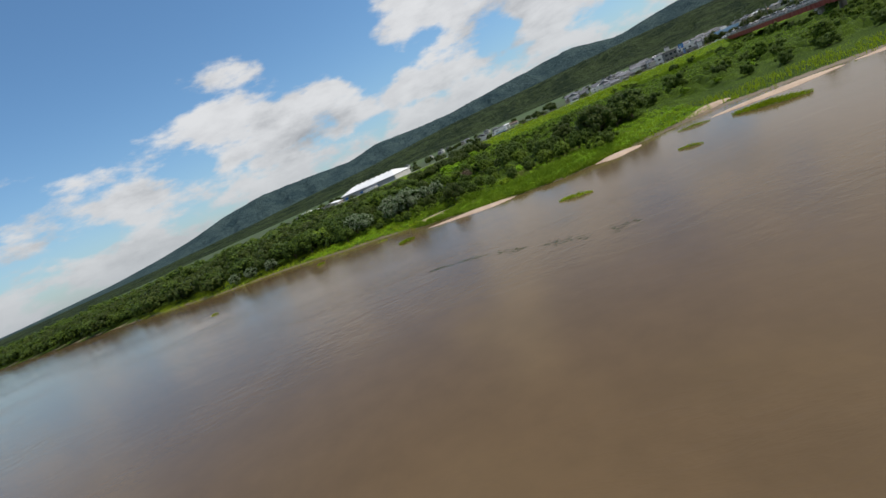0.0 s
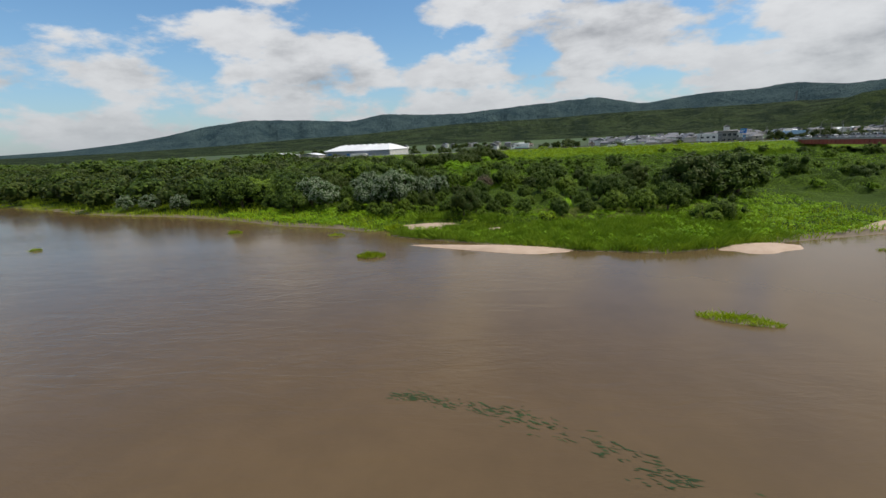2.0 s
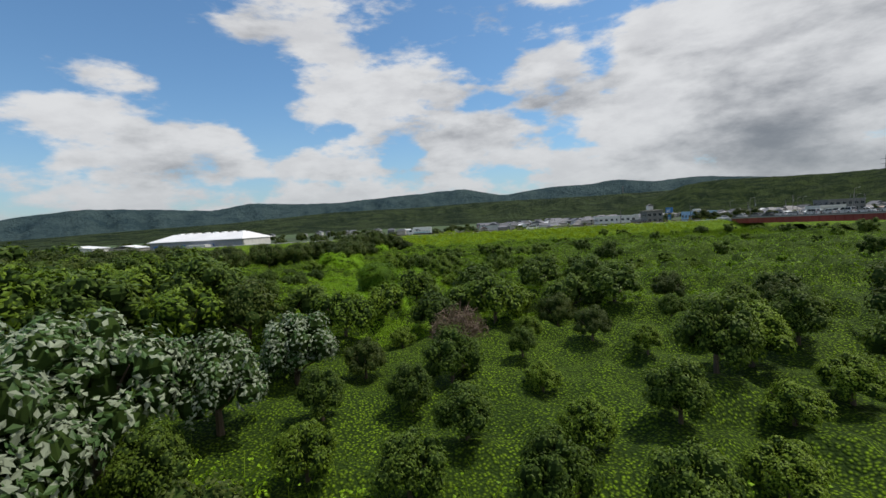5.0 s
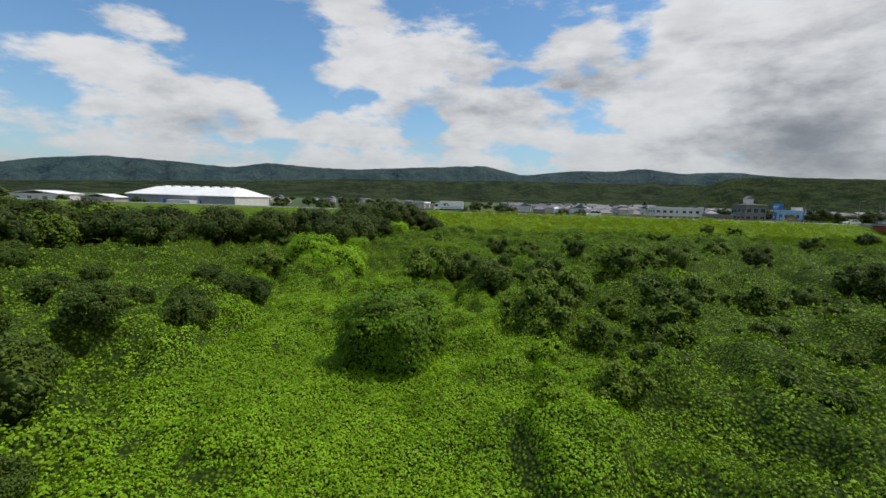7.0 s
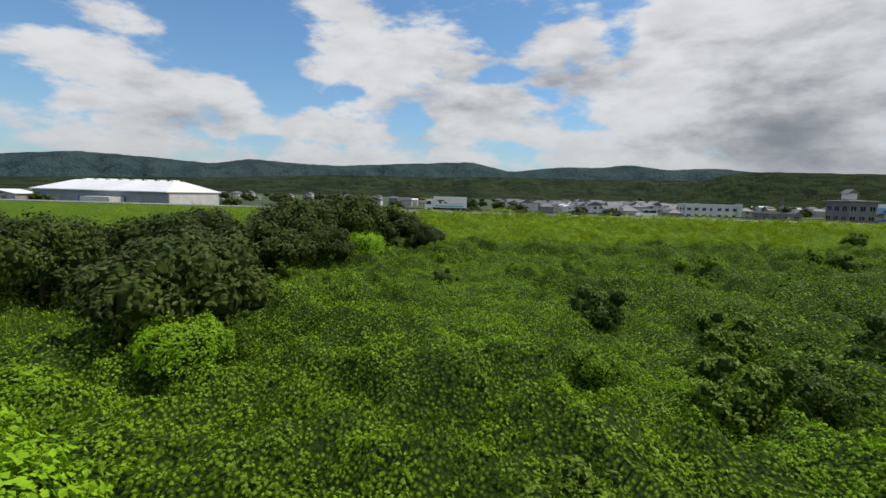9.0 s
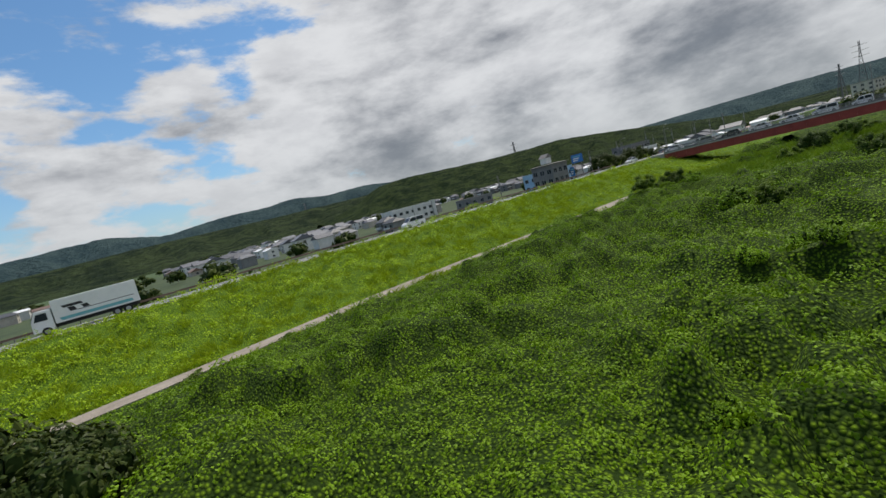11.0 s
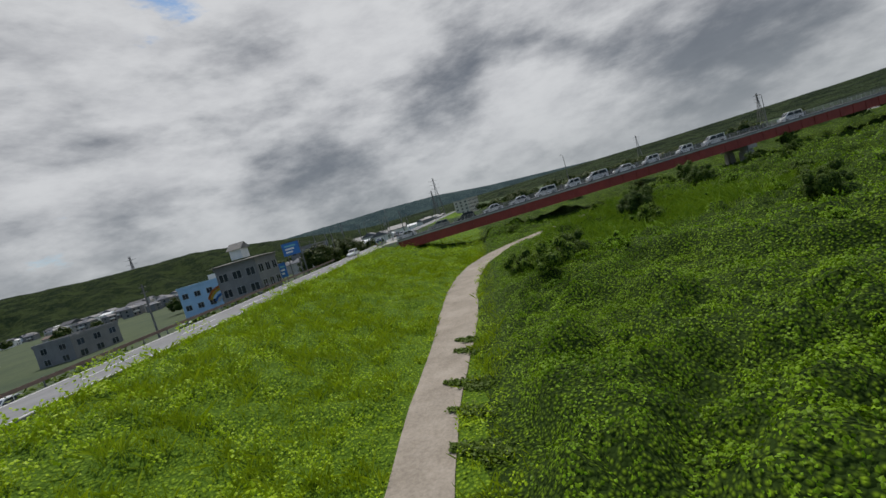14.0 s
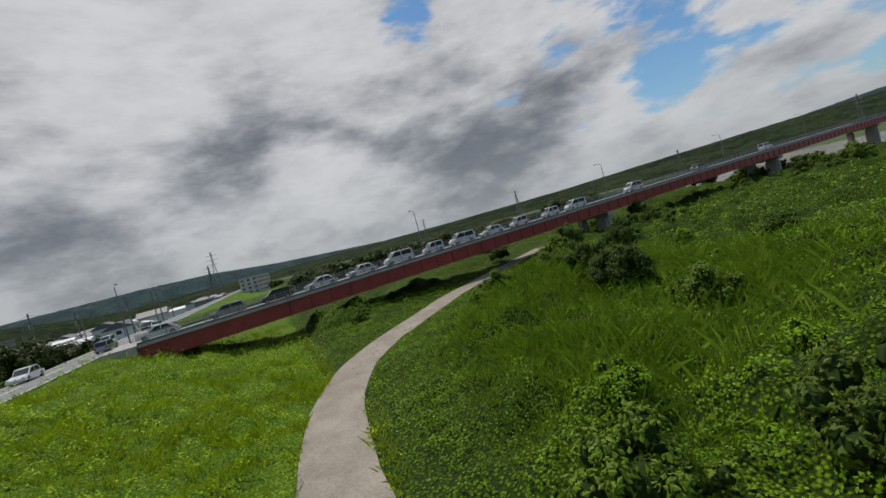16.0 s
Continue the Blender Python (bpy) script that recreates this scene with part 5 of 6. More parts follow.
def utility_pole(px, py, z, tall, label="dark concrete utility pole with cross arms"):
    ob = thing("utility_pole", label, "utility pole", pose(px, py, z, 0, 0, RNG.uniform(0, 40)), group="utility poles")
    part("pole", tubed([(0, 0, -0.5), (0, 0, tall)], [0.17, 0.11], 8), MAT["pole"], ob)
    for h in (tall - 0.4, tall - 1.2):
        part("cross_arm", boxed(-0.9, 0.9, -0.05, 0.05, h - 0.05, h + 0.05), MAT["pole"], ob)
    part("transformer", tubed([(0.32, 0, tall - 2.9), (0.32, 0, tall - 2.0)], [0.24, 0.24], 10), MAT["steel"], ob)


POLES = [(208, 283, 2.6, 11), (200, 279, 2.6, 10), (221, 276, 2.6, 12), (236, 262, 2.6, 11), (248, 272, 2.6, 11), (262, 255, 2.6, 12), (231, 288, 2.6, 10), (281, 262, 2.6, 11), (172, 281, 2.8, 9.5), (300, 250, 2.6, 11), (275, 285, 2.6, 11), (150, 300, 2.6, 9)]
for row in POLES:
    utility_pole(*row)


def wire(a, b, sag):
    pts = [(a[0] + (b[0] - a[0]) * f, a[1] + (b[1] - a[1]) * f, a[2] + (b[2] - a[2]) * f - sag * 4 * f * (1 - f)) for f in [k / 8 for k in range(9)]]
    ob = new("power_line", mesh_of(tubed(pts, [0.025] * 9, 4), "power_line", MAT["black"]))
    tagged(ob, "thin black overhead wire between utility poles", "wire", group="overhead wires")


for i, j in ((8, 1), (1, 0), (0, 2), (2, 3), (3, 5), (6, 4)):
    a, b = POLES[i], POLES[j]
    wire((a[0], a[1], a[2] + a[3] - 0.4), (b[0], b[1], b[2] + b[3] - 0.4), 0.7)


def lattice_tower(px, py, tall, wide, label):
    """A steel pylon: four legs that taper, braces and three pairs of arms."""
    ob = thing("pylon", label, "pylon", pose(px, py, 2, 0, 0, RNG.uniform(0, 90)), group="power pylons")
    r = wide * 0.03 + 0.12

    def corner(k, f):
        w = wide * (1 - 0.86 * min(f / 0.8, 1)) * 0.5
        return Vector(((-w, w, w, -w)[k], (-w, -w, w, w)[k], f * tall))

    for k in range(4):
        part("leg", tubed([corner(k, -0.08), corner(k, 0.4), corner(k, 0.8), corner(k, 1.0)], [r, r, r * 0.8, r * 0.6], 4), MAT["pole"], ob)
    braces = bmesh.new()
    for n in range(11):
        f, g = n / 11, (n + 1) / 11
        for k in range(4):
            tube(braces, [corner(k, f), corner((k + 1) % 4, g)], [r * 0.5, r * 0.5], 3)
    part("bracing", braces, MAT["pole"], ob)
    for f in (0.72, 0.82, 0.92):
        arm = bmesh.new()
        for side in (-1, 1):
            tube(arm, [(0, 0, f * tall), (side * wide * 0.75, 0, f * tall + 0.4)], [r * 0.9, r * 0.4], 4)
        part("cross_arm", arm, MAT["steel"], ob)


for px, py, tall, wide in ((821, 153.5, 66, 11), (869, 668, 78, 14), (680, -340, 48, 9), (980, -330, 50, 9), (520, -640, 46, 9), (1450, 2250, 150, 26), (1850, 2050, 150, 26), (620, 190, 36, 6), (300, -900, 60, 10)):
    lattice_tower(px, py, tall, wide, "distant grey steel lattice power pylon")

# ---- vehicles ----


def car(label, paint, long, tall, cabin, wide=1.66):
    """cabin: where the glasshouse starts and ends, from the tail, as shares of the length, at the waist and at the roof."""
    ob = thing("car", label, "car", group="cars on the roads")
    w, h = wide / 2, tall
    waist = h * 0.56
    a, b, c, e = (k * long - long / 2 for k in cabin)
    low = [(-long / 2, 0.32), (-long / 2 + 0.03, waist * 0.93), (a, waist), (e, waist), (long / 2 - 0.25, waist * 0.86), (long / 2, waist * 0.62), (long / 2, 0.32), (long / 2 - 0.15, 0.2), (-long / 2 + 0.15, 0.2)]
    part("body", extruded(low, -w, w, 0.05), MAT[paint], ob)
    top = extruded([(a, waist - 0.02), (b, h), (c, h), (e, waist - 0.02)], -w * 0.86, w * 0.86, 0.04)
    cab = part("cabin", top, MAT[paint], ob)
    for side in (-1, 1):
        y0, y1 = sorted((side * w * 0.865, side * (w * 0.865 + 0.012)))
        m = (a + e) / 2
        part("side_window", extruded([(a + 0.22, waist + 0.04), (b + 0.12, h - 0.1), (m - 0.06, h - 0.1), (m - 0.04, waist + 0.04)], y0, y1), MAT["glass"], cab)
        part("side_window", extruded([(m + 0.04, waist + 0.04), (m + 0.04, h - 0.1), (c - 0.08, h - 0.1), (e - 0.22, waist + 0.04)], y0, y1), MAT["glass"], cab)
    for name, p, q, d in (("windscreen", e, c, 1), ("rear_window", a, b, -1)):
        pz, qz = waist + 0.05, h - 0.07
        f = lambda z: p + (q - p) * (z - waist) / (h - waist)  # noqa: E731
        part(name, extruded([(f(pz) + d * 0.006, pz), (f(qz) + d * 0.006, qz), (f(qz) + d * 0.022, qz), (f(pz) + d * 0.022, pz)], -w * 0.76, w * 0.76), MAT["glass"], cab)
    for side in (-1, 1):
        y0, y1 = sorted((side * (w - 0.32), side * (w - 0.06)))
        part("headlight", boxed(long / 2 - 0.1, long / 2 + 0.012, y0, y1, waist * 0.62, waist * 0.80, 0.02), MAT["lamp_clear"], ob)
        part("tail_light", boxed(-long / 2 - 0.012, -long / 2 + 0.08, y0, y1, waist * 0.66, waist * 0.92, 0.02), MAT["lamp_red"], ob)
        for f in (-0.31, 0.32):
            y0, y1 = sorted((side * (w - 0.2), side * (w + 0.015)))
            wheel = part("wheel", tubed([(f * long, y0, 0.3), (f * long, y1, 0.3)], [0.3, 0.3], 14), MAT["rubber"], ob)
            part("rim", tubed([(f * long, side * (w + 0.005), 0.3), (f * long, side * (w + 0.03), 0.3)], [0.18, 0.17], 10), MAT["steel"], wheel)
    return ob


CARS = {
    "sedan": car("white saloon car waiting on the road", "car_white", 4.5, 1.45, (0.10, 0.24, 0.56, 0.74)),
    "van": car("white minivan waiting in the queue", "car_white", 4.6, 1.85, (0.01, 0.05, 0.66, 0.86)),
    "kei": car("small boxy white car in the queue", "car_white", 3.4, 1.68, (0.01, 0.05, 0.62, 0.82), 1.48),
    "wagon": car("silver estate car in the queue", "car_grey", 4.5, 1.52, (0.02, 0.10, 0.60, 0.78)),
    "dark": car("dark hatchback car in the queue", "car_dark", 4.1, 1.52, (0.03, 0.11, 0.60, 0.80)),
}


def park(kind, m):
    if kind in USED:
        copy_thing(CARS[kind], m)
    else:
        USED.add(kind)
        CARS[kind].matrix_basis = m


back = pose(0, 0, 0, 0, 0, 180)
for s, kind in ((2, "sedan"), (9.5, "wagon"), (15.5, "dark"), (21.5, "sedan"), (27.5, "sedan"), (33.5, "van"), (39.5, "kei"), (45, "van"), (51, "sedan"), (57, "kei"), (64.5, "kei"), (71, "van"), (88, "van")):
    park(kind, on_bridge(s, 2.7, 0.03) @ back)
for s, kind in ((118, "wagon"), (150, "van")):
    park(kind, on_bridge(s, 6.4, 0.03))
for px, u, kind, turn in ((101, 5.9, "van", 180), (180, 5.9, "sedan", 180), (193, 2.6, "wagon", 0), (206, 5.9, "kei", 180), (224, 2.6, "sedan", 0), (232, 6.0, "dark", 180)):
    park(kind, pose(*ridge(px, u), CREST + 0.055, 0, 0, TURN_ROAD + turn))
for px, u, kind in ((165, 22.5, "van"), (176, 22.8, "sedan"), (152, 23, "kei"), (200, 23, "sedan"), (206, 23.2, "wagon"), (212, 23, "kei"), (130, 26, "sedan"), (240, 24, "van"), (255, 30, "sedan"), (262, 31, "wagon"), (270, 30, "kei")):
    park(kind, pose(*ridge(px, u), 2.66 if u < 22.6 else 2.62, 0, 0, TURN_ROAD))


def truck():
    """A white box lorry; the print on its side is drawn as plain shapes."""
    ob = thing("truck", "large white box lorry with dark printed shapes on its side", "truck", pose(*ridge(53.6, 4.6), CREST + 0.055, 0, 0, TURN_ROAD + 180))
    body = part("cargo_box", boxed(-5.0, 3.0, -1.22, 1.22, 1.05, 3.65, 0.04), MAT["car_white"], ob, "plain white cargo box")
    part("chassis", boxed(-4.9, 4.8, -0.5, 0.5, 0.62, 1.04, 0.02), MAT["black"], ob)
    cab = part("cab", extruded([(3.15, 0.55), (3.15, 2.85), (4.55, 2.85), (5.0, 1.75), (5.05, 0.55)], -1.15, 1.15, 0.06), MAT["car_white"], ob)
    part("windscreen", extruded([(4.62, 2.7), (4.98, 1.82), (5.03, 1.82), (4.67, 2.7)], -1.0, 1.0), MAT["glass"], cab)
    for side in (-1, 1):
        y0, y1 = sorted((side * 1.15, side * 1.165))
        part("side_window", extruded([(3.55, 1.75), (3.55, 2.55), (4.45, 2.55), (4.75, 1.75)], y0, y1), MAT["glass"], cab)
        y0, y1 = sorted((side * 1.22, side * 1.232))
        for n, (x0, x1, z0, z1, mat) in enumerate(((0.2, 2.2, 2.55, 2.85, "black"), (0.9, 1.7, 2.0, 2.5, "black"), (-0.3, 0.5, 2.05, 2.45, "black"), (-4.6, 1.0, 1.95, 2.02, "black"), (-4.4, 2.6, 1.25, 1.6, "teal"))):
            part("print", extruded([(x0, z0), (x0 + 0.2, z1), (x1, z1), (x1 - 0.2, z0)], y0, y1), MAT[mat], body, "plain bars of dark print" if not n else "")
        for x in (-3.6, -2.5, 3.9):
            y0, y1 = sorted((side * 0.85, side * 1.17))
            wheel = part("wheel", tubed([(x, y0, 0.48), (x, y1, 0.48)], [0.48, 0.48], 16), MAT["rubber"], ob)
            part("rim", tubed([(x, side * 1.165, 0.48), (x, side * 1.19, 0.48)], [0.27, 0.25], 10), MAT["steel"], wheel)


truck()

# ---- large buildings ----


def window(parent, m, w, h, name="window"):
    """A pane in a frame with a sill, proud of the wall. It looks along -y."""
    fr = bmesh.new()
    for x0, x1, z0, z1 in ((-w / 2 - 0.06, w / 2 + 0.06, -0.06, 0), (-w / 2 - 0.06, w / 2 + 0.06, h, h + 0.06), (-w / 2 - 0.06, -w / 2, 0, h), (w / 2, w / 2 + 0.06, 0, h), (-0.03, 0.03, 0, h)):
        box(fr, x0, x1, -0.06, 0.02, z0, z1)
    f = part(name, fr, MAT["steel"], parent)
    f.matrix_basis = m
    part("pane", boxed(-w / 2, w / 2, -0.02, 0.0, 0, h), MAT["glass"], f)


def hall():
    """The long white-roofed hall beyond the levee."""
    ob = thing("warehouse", "huge hall with a white hipped sheet roof and grey walls", "warehouse", pose(-95, 400, 2.4, 0, 0, math.degrees(math.atan2(-23, 58))))
    long, deep, eave, top = 62.0, 29.0, 5.8, 9.8
    part("wall", boxed(0.6, long - 0.6, 0.6, deep - 0.6, -1, eave - 0.1), MAT["hall_wall"], ob, "blue-grey sheet wall")
    bm = bmesh.new()
    o = [bm.verts.new(p) for p in ((-0.5, -0.5, eave), (long + 0.5, -0.5, eave), (long + 0.5, deep + 0.5, eave), (-0.5, deep + 0.5, eave), (7, deep * 0.42, top), (long - 7, deep * 0.42, top), (long - 7, deep * 0.58, top), (7, deep * 0.58, top))]
    u = [bm.verts.new(v.co - Vector((0, 0, 0.35))) for v in o[:4]]
    for f in ((0, 1, 5, 4), (1, 2, 6, 5), (2, 3, 7, 6), (3, 0, 4, 7), (4, 5, 6, 7)):
        bm.faces.new([o[k] for k in f])
    for k in range(4):
        bm.faces.new((u[k], u[(k + 1) % 4], o[(k + 1) % 4], o[k]))
    bm.faces.new(u[::-1])
    roof = part("roof", bm, MAT["hall_roof"], ob, "white ribbed sheet roof")
    for k in range(8):
        part("ridge_vent", boxed(10 + k * 6, 11.6 + k * 6, deep * 0.44, deep * 0.56, top - 0.05, top + 0.55, 0.05), MAT["hall_roof"], roof)
    for k in range(30):
        part("roof_rib", extruded([(1.5 + k * 2.05, eave), (1.5 + k * 2.05, eave + 0.1), (1.6 + k * 2.05, eave + 0.1), (1.6 + k * 2.05, eave)], -0.55, -0.5), MAT["hall_roof"], roof)
    part("annexe", boxed(30, 43, -6, 0.4, -1, 3.4, 0.05), MAT["white_wall"], ob, "low white annexe")
    part("end_wall", boxed(long - 0.5, long + 0.2, 1, deep - 1, -1, eave - 0.6), MAT["white_wall"], ob, "pale end wall")
    for k in range(9):
        part("shutter", boxed(3 + k * 6.2, 6.4 + k * 6.2, 0.5, 0.58, 0, 3.6), MAT["steel" if k % 3 else "sign_blue"], ob)


hall()


def shed(px, py, long, deep, tall, turn, wall, roof, label):
    ob = thing("shed", label, "building", pose(px, py, 2.3, 0, 0, turn))
    part("wall", boxed(0, long, 0, deep, -1, tall), MAT[wall], ob)
    part("roof", extruded([(-0.4, tall), (long / 2, tall + 1.6), (long + 0.4, tall), (long + 0.4, tall - 0.2), (long / 2, tall + 1.35), (-0.4, tall - 0.2)], -0.4, deep + 0.4), MAT[roof], ob)
    for k in range(3):
        part("shutter", boxed(1.0 + k * long / 3.2, 3.2 + k * long / 3.2, -0.06, 0.0, 0, tall * 0.7), MAT["grey_wall"], ob)


shed(-150, 405, 26, 14, 4.6, -12, "white_wall", "hall_roof", "low white shed beside the great hall")
shed(-118, 404, 18, 10, 3.6, -14, "cream_wall", "hall_roof", "low pale annexe beside the great hall")


def block(name, label, px, py, turn, long, deep, floors, wall, per_floor, per_side, storey=2.75, base=2.5, parapet=0.5):
    """A flat-roofed building with rows of windows on two faces: along x at y = 0, and along y at x = 0."""
    ob = thing(name, label, "building", pose(px, py, base, 0, 0, turn))
    tall = floors * storey + 0.4
    part("wall", boxed(0, long, 0, deep, -1.5, tall, 0.03), MAT[wall], ob)
    roof = bmesh.new()
    box(roof, -0.12, long + 0.12, -0.12, 0.12, tall - 0.1, tall + parapet), box(roof, -0.12, long + 0.12, deep - 0.12, deep + 0.12, tall - 0.1, tall + parapet)
    box(roof, -0.12, 0.12, 0.12, deep - 0.12, tall - 0.1, tall + parapet), box(roof, long - 0.12, long + 0.12, 0.12, deep - 0.12, tall - 0.1, tall + parapet)
    part("parapet", roof, MAT[wall], ob)
    part("roof_deck", boxed(0.12, long - 0.12, 0.12, deep - 0.12, tall, tall + 0.05), MAT["concrete"], ob)
    for f in range(floors):
        z = 0.9 + f * storey
        for k in range(per_floor):
            window(ob, pose((k + 0.5) * long / per_floor, -0.002, z), min(1.7, long / per_floor * 0.6), 1.25)
        for k in range(per_side):
            window(ob, pose(-0.002, (k + 0.5) * deep / per_side, z, 0, 0, -90), min(1.5, deep / per_side * 0.6), 1.2)
    return ob, tall


# The grey house with a little turret by the road, the painted house and the white block.
grey, top = block("grey_building", "grey three-storey building with a small roof turret", 153.1, 284.9, TURN_ROAD, 6.8, 7.0, 3, "grey_wall", 3, 3, 2.55)
eaves = bmesh.new()
low = [eaves.verts.new(p) for p in ((-0.8, -0.8, top + 0.5), (7.6, -0.8, top + 0.5), (7.6, 7.8, top + 0.5), (-0.8, 7.8, top + 0.5))]
high = [eaves.verts.new(p) for p in ((2.4, 2.6, top + 0.75), (4.6, 2.6, top + 0.75), (4.6, 4.4, top + 0.75), (2.4, 4.4, top + 0.75))]
for k in range(4):
    eaves.faces.new((low[k], low[(k + 1) % 4], high[(k + 1) % 4], high[k]))
eaves.faces.new(high), eaves.faces.new(low[::-1])
part("roof", eaves, MAT["pole"], grey, "low dark grey roof")
part("shop_window", boxed(0.8, 6.0, -0.09, -0.07, 0.35, 0.85), MAT["glass"], grey, "wide dark shop window")
turret = part("turret", boxed(1.6, 3.8, 2.6, 4.6, top + 0.9, top + 2.5), MAT["white_wall"], grey, "white roof turret")
part("turret_roof", extruded([(1.2, top + 2.45), (2.7, top + 3.5), (4.2, top + 2.45)], 2.3, 4.9), MAT["pole"], turret, "dark gabled turret roof")
mural, top = block("painted_building", "pale blue building with a painted rainbow arch", 193, 300.5, TURN_ROAD, 9, 16.5, 2, "sky_wall", 3, 5, 3.0, 2.5)
bm = boxed(2.0, 4.6, 6, 9, top + 0.05, top + 1.7, 0.04)
part("roof_house", bm, MAT["white_wall"], mural)
for k, mat in enumerate(("orange", "yellow", "sky_wall", "sign_blue", "white_wall")):
    if mat == "sky_wall":
        continue
    r0, r1 = 4.6 - k * 0.62, 4.6 - (k + 1) * 0.62 + 0.04
    bm = bmesh.new()
    arc = [math.pi * (0.06 + 0.80 * n / 16) for n in range(17)]
    ring = [[bm.verts.new((-0.075 - 0.004 * k, 5.2 - math.cos(a) * r, 0.4 + math.sin(a) * r)) for a in arc] for r in (r0, r1)]
    for n in range(16):
        bm.faces.new((ring[0][n], ring[0][n + 1], ring[1][n + 1], ring[1][n]))
    bmesh.ops.solidify(bm, geom=list(bm.faces), thickness=0.02)
    part("rainbow_band", bm, MAT[mat], mural, "painted rainbow band")
white, top = block("white_building", "white two-storey block with dark windows", 187, 381.5, TURN_ROAD, 25, 9, 2, "white_wall", 7, 3, 3.1, 1.6)
part("stair_tower", boxed(24.2, 26.2, -0.8, 1.6, -1, top + 1.0, 0.03), MAT["white_wall"], white)
part("stair_tower", boxed(12.6, 13.6, -0.5, 0.5, -1, top + 0.6, 0.03), MAT["white_wall"], white)
block("low_house", "low dark flat-roofed house below the levee", 181, 332, TURN_ROAD, 12, 9, 2, "grey_wall", 3, 2, 2.4, 0.6)
block("town_block", "grey apartment block beyond the junction", 262, 292, TURN_ROAD, 18, 10, 3, "grey_wall", 6, 3)
block("town_block", "pale apartment block beyond the bridge", 430, 190, -30, 30, 12, 4, "cream_wall", 8, 3)
block("town_block", "white shop building beyond the junction", 245, 283, TURN_ROAD, 12, 9, 2, "white_wall", 4, 2)


def billboard(px, py, z, wide, tall, lift, turn, label):
    ob = thing("billboard", label, "sign", pose(px, py, z, 0, 0, turn), group="blue roadside signs")
    for x in (-wide * 0.3, wide * 0.3):
        part("post", tubed([(x, 0, -0.3), (x, 0, lift + tall * 0.5)], [0.1, 0.1], 8), MAT["pole"], ob)
    panel = part("panel", boxed(-wide / 2, wide / 2, -0.12, 0.08, lift, lift + tall, 0.02), MAT["sign_blue"], ob, "deep blue sign panel")
    for k in range(3):
        part("print", boxed(-wide * 0.36, wide * (0.30 - 0.12 * k), -0.13, -0.121, lift + tall * (0.68 - 0.24 * k), lift + tall * (0.80 - 0.24 * k)), MAT["paint" if k else "teal"], panel, "plain pale bar of print" if not k else "")


billboard(161.0, 280.7, 3.2, 3.0, 2.2, 6.5, -60, "large deep blue billboard on two posts")
billboard(163.2, 283.5, 2.6, 1.2, 2.6, 3.6, -60, "tall narrow blue sign beside a grey building")

# ---- houses of the town ----


def house(seed, label, wide, deep, tall, pitch, wall, roof, hip):
    rng = np.random.default_rng(seed)
    ob = thing("house", label, "house", group="houses of the town")
    part("wall", boxed(-wide / 2, wide / 2, -deep / 2, deep / 2, -0.6, tall), MAT[wall], ob)
    bm = bmesh.new()
    x, y, e = wide / 2 + 0.5, deep / 2 + 0.5, tall - 0.05
    inset = x * 0.45 if hip else 0.0
    o = [bm.verts.new(p) for p in ((-x, -y, e), (x, -y, e), (x, y, e), (-x, y, e), (-x + inset, 0, e + pitch), (x - inset, 0, e + pitch))]
    u = [bm.verts.new(v.co - Vector((0, 0, 0.18))) for v in o[:4]]
    for f in ((0, 1, 5, 4), (2, 3, 4, 5), (1, 2, 5), (3, 0, 4)):
        bm.faces.new([o[k] for k in f])
    for k in range(4):
        bm.faces.new((u[k], u[(k + 1) % 4], o[(k + 1) % 4], o[k]))
    bm.faces.new(u[::-1])
    part("roof", bm, MAT[roof], ob)
    for z in (0.8, 3.4) if tall > 4 else (0.8,):
        for k in (-0.28, 0.24):
            part("window", boxed(k * wide - 0.8, k * wide + 0.8, -deep / 2 - 0.04, -deep / 2, z, z + 1.2), MAT["glass"], ob)
        part("window", boxed(-wide / 2 - 0.04, -wide / 2, -0.7, 0.7, z, z + 1.1), MAT["glass"], ob)
    part("door", boxed(-0.45, 0.45, -deep / 2 - 0.04, -deep / 2, 0, 2.0), MAT["brown_tile"], ob)
    if rng.random() < 0.6:
        part("balcony", boxed(-wide * 0.4, wide * 0.1, -deep / 2 - 1.0, -deep / 2 - 0.05, 2.6, 3.5, 0.03), MAT["white_wall"], ob)
    return ob


HOUSES = [house(1, "white house with a dark tiled gable roof", 9, 7.5, 5.4, 1.9, "white_wall", "tile", False),
          house(2, "cream house with a dark grey hipped roof", 10, 8, 5.2, 2.0, "cream_wall", "tile", True),
          house(3, "grey house with a tiled hipped roof", 8.5, 7, 5.6, 1.8, "grey_wall", "tile", True),
          house(4, "low house with a brown tiled roof", 11, 7, 3.1, 1.8, "cream_wall", "brown_tile", False),
          house(5, "white house with a pale sheet roof", 9, 7, 5.4, 1.2, "white_wall", "hall_roof", False)]


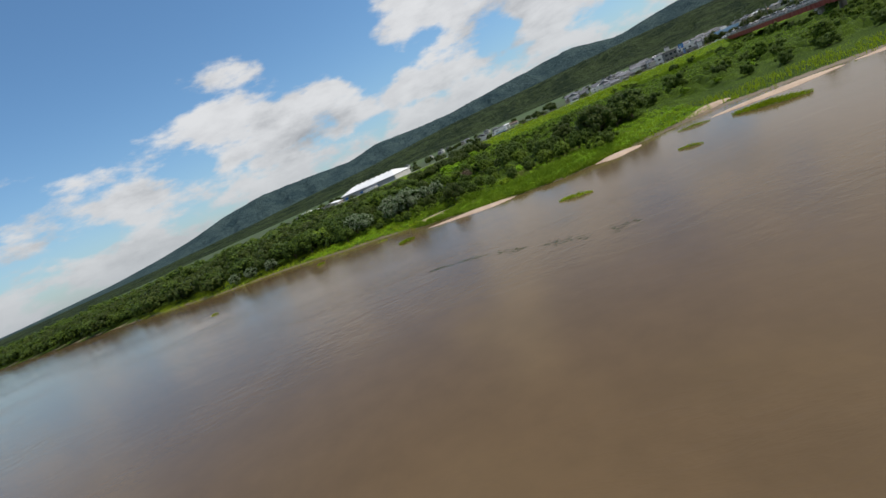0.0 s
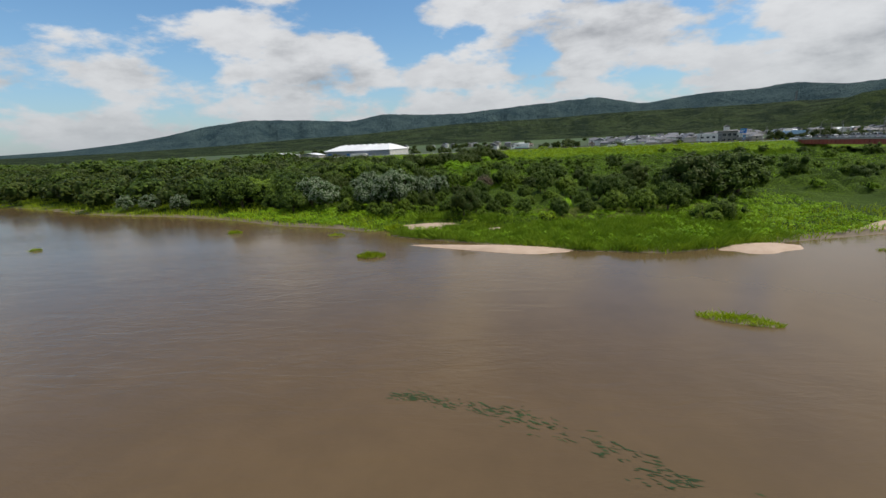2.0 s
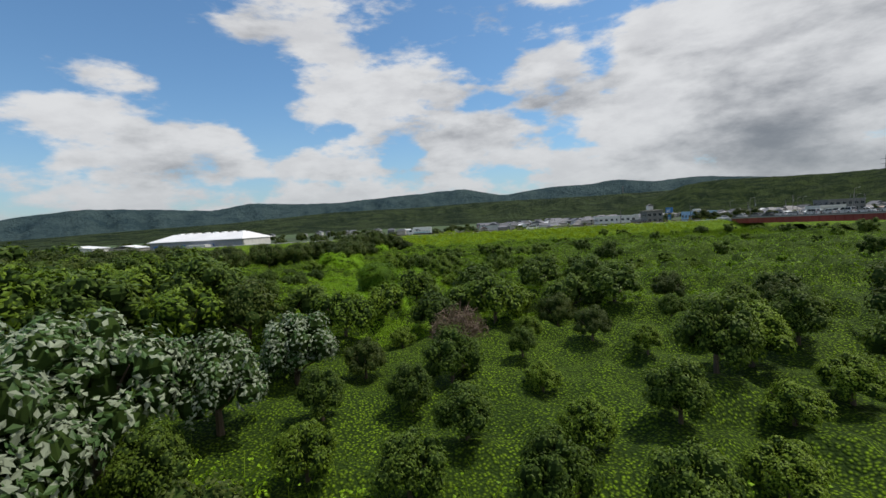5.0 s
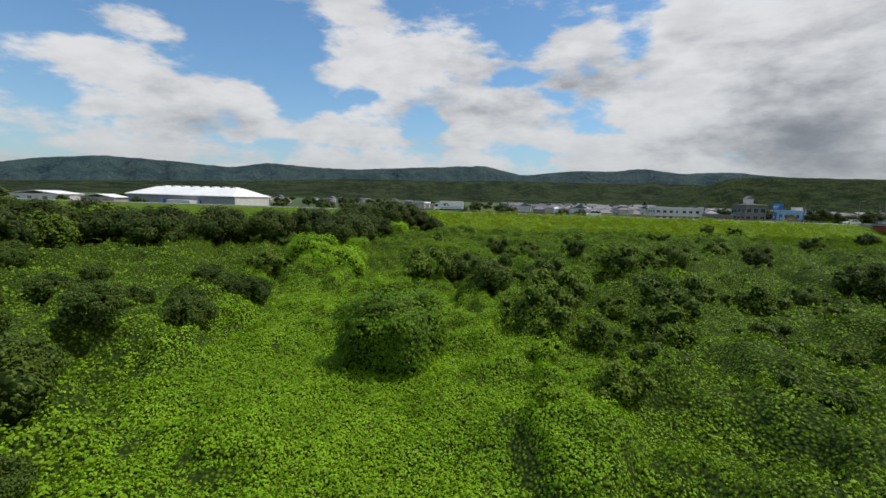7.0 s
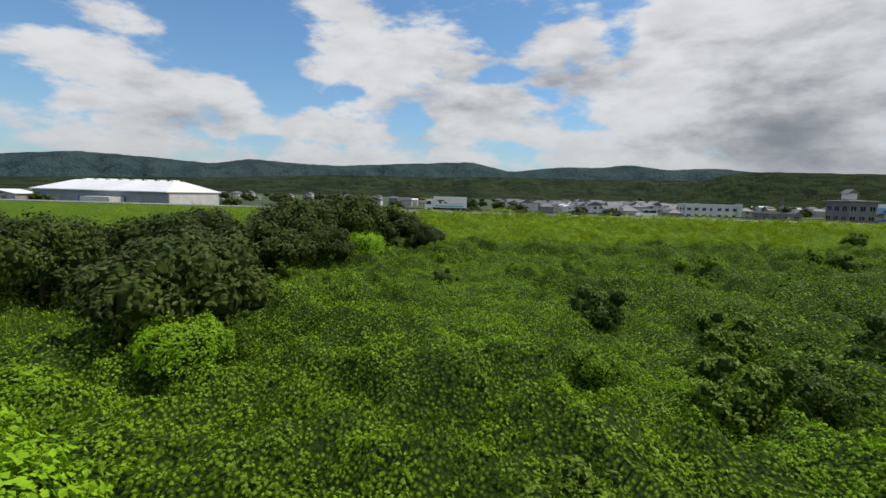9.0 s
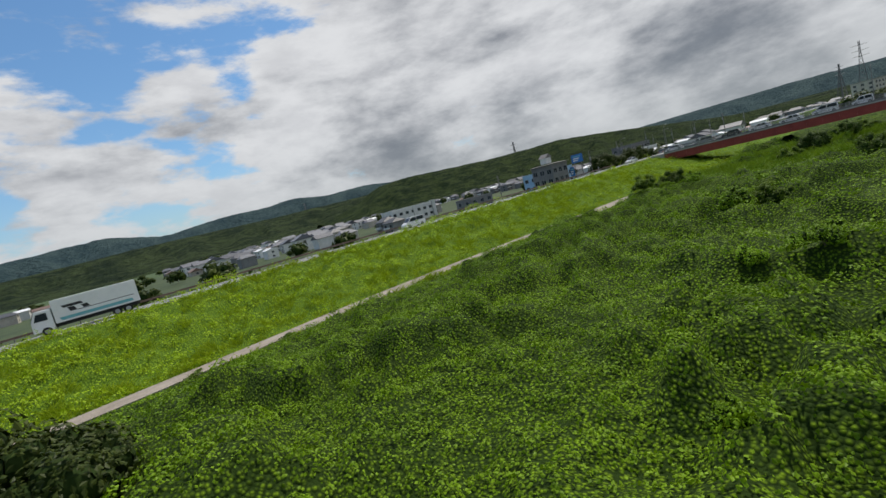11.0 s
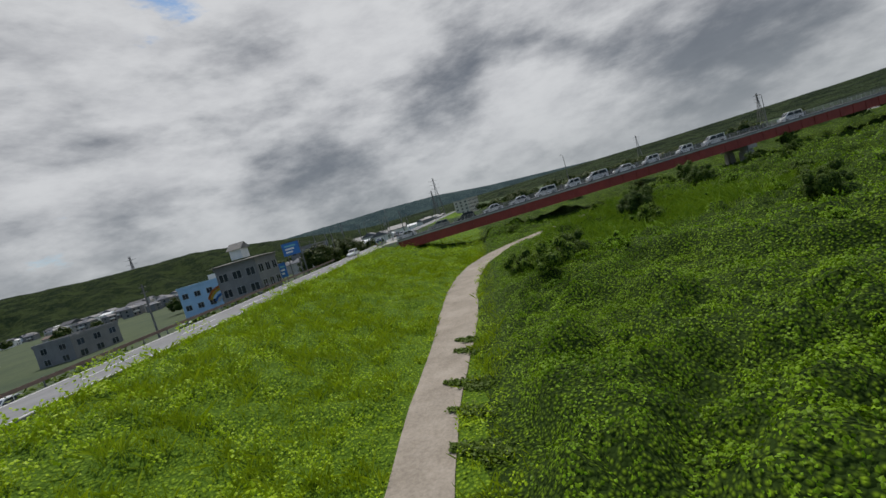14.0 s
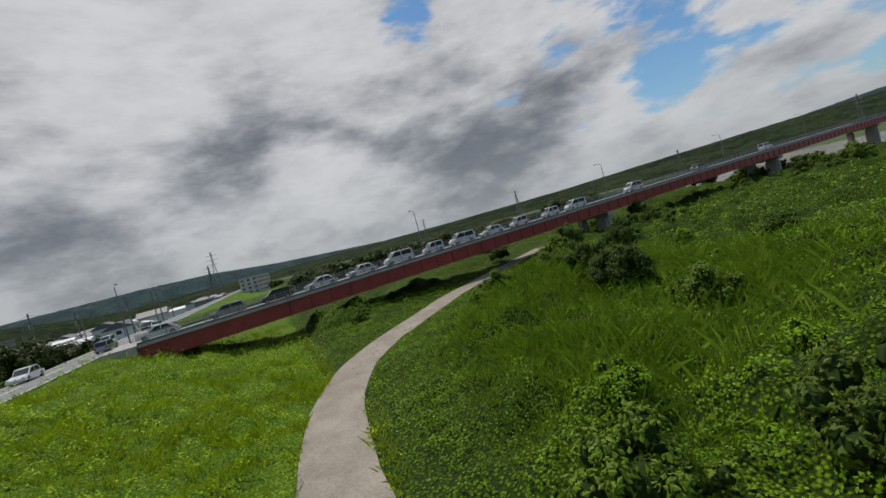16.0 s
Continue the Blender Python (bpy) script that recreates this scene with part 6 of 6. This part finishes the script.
def settle(spots):
    for px, py, z in spots:
        kind = int(RNG.choice(5, p=[0.28, 0.24, 0.22, 0.14, 0.12]))
        m = pose(px, py, z, 0, 0, RNG.choice([0, 90, 180, 270]) + TURN_ROAD + RNG.normal(0, 6)) @ Matrix.Diagonal((*([float(RNG.uniform(0.72, 1.02))] * 3), 1))
        key = f"house_kind_{kind}"
        if key in USED:
            copy_thing(HOUSES[kind], m)
        else:
            USED.add(key)
            HOUSES[kind].matrix_basis = m


def plain(px, py):
    return levee(px, py)


TAKEN_TOWN = [(178, 294), (155, 289), (196, 312), (200, 386), (184, 326), (271, 297), (250, 287), (130, 427), (85, 478), (31, 436)]
town = spaced(60, 520, 270, 760, 10.5, lambda a, b: (190 if a < 115 else 125 if a < 150 else 62 if a < 168 else 30) < levee(a, b) < 430 and not (165 < a < 215 and b > 290 and b < 335) and 14 < math.degrees(math.atan2(a - 60, b - 180)) < 62 and fbm(np.array(a / 60.0), np.array(b / 60.0), 2, 71) > 0.38, 2400, TAKEN_TOWN)
settle([(a, b, float(ground(a, b))) for a, b in town[:250]])
west = spaced(-160, 90, 420, 760, 15, lambda a, b: fbm(np.array(a / 70.0), np.array(b / 70.0), 2, 72) > 0.52 and b > 470, 240, TAKEN_TOWN)
settle([(a, b, float(ground(a, b))) for a, b in west[:34]])
east = spaced(215, 640, 20, 300, 15, lambda a, b: levee(a, b) > 12 and b < 300 - 0.24 * (a - 92) + 150, 320, TAKEN_TOWN)
settle([(a, b, float(ground(a, b))) for a, b in east[:60]])
far_wood("town_trees", "trees between the houses of the town", spaced(-200, 640, 60, 760, 14, lambda a, b: levee(a, b) > 24, 420, TAKEN_TOWN)[:170], 150, 1.3, "leaf_dark", 5.5, 4.0)
far_wood("junction_trees", "dark round trees by the road junction", [(176, 279), (181, 277.5), (186, 277), (192, 275), (198, 274.5), (206, 273), (216, 271), (228, 269)], 900, 0.5, "leaf_dark", 5.6, 3.2)
far_wood("bridge_trees", "dark trees beyond the bridge", [(205, 150), (212, 120), (226, 95), (215, 180), (240, 130), (260, 90), (230, 60), (280, 60), (196, 60), (205, 40)] + spaced(188, 420, -60, 225, 12, lambda a, b: b > float(shore(a)) + 8 and levee(a, b) < -24, 260, []), 260, 0.9, "leaf_dark", 5.0, 4.2)
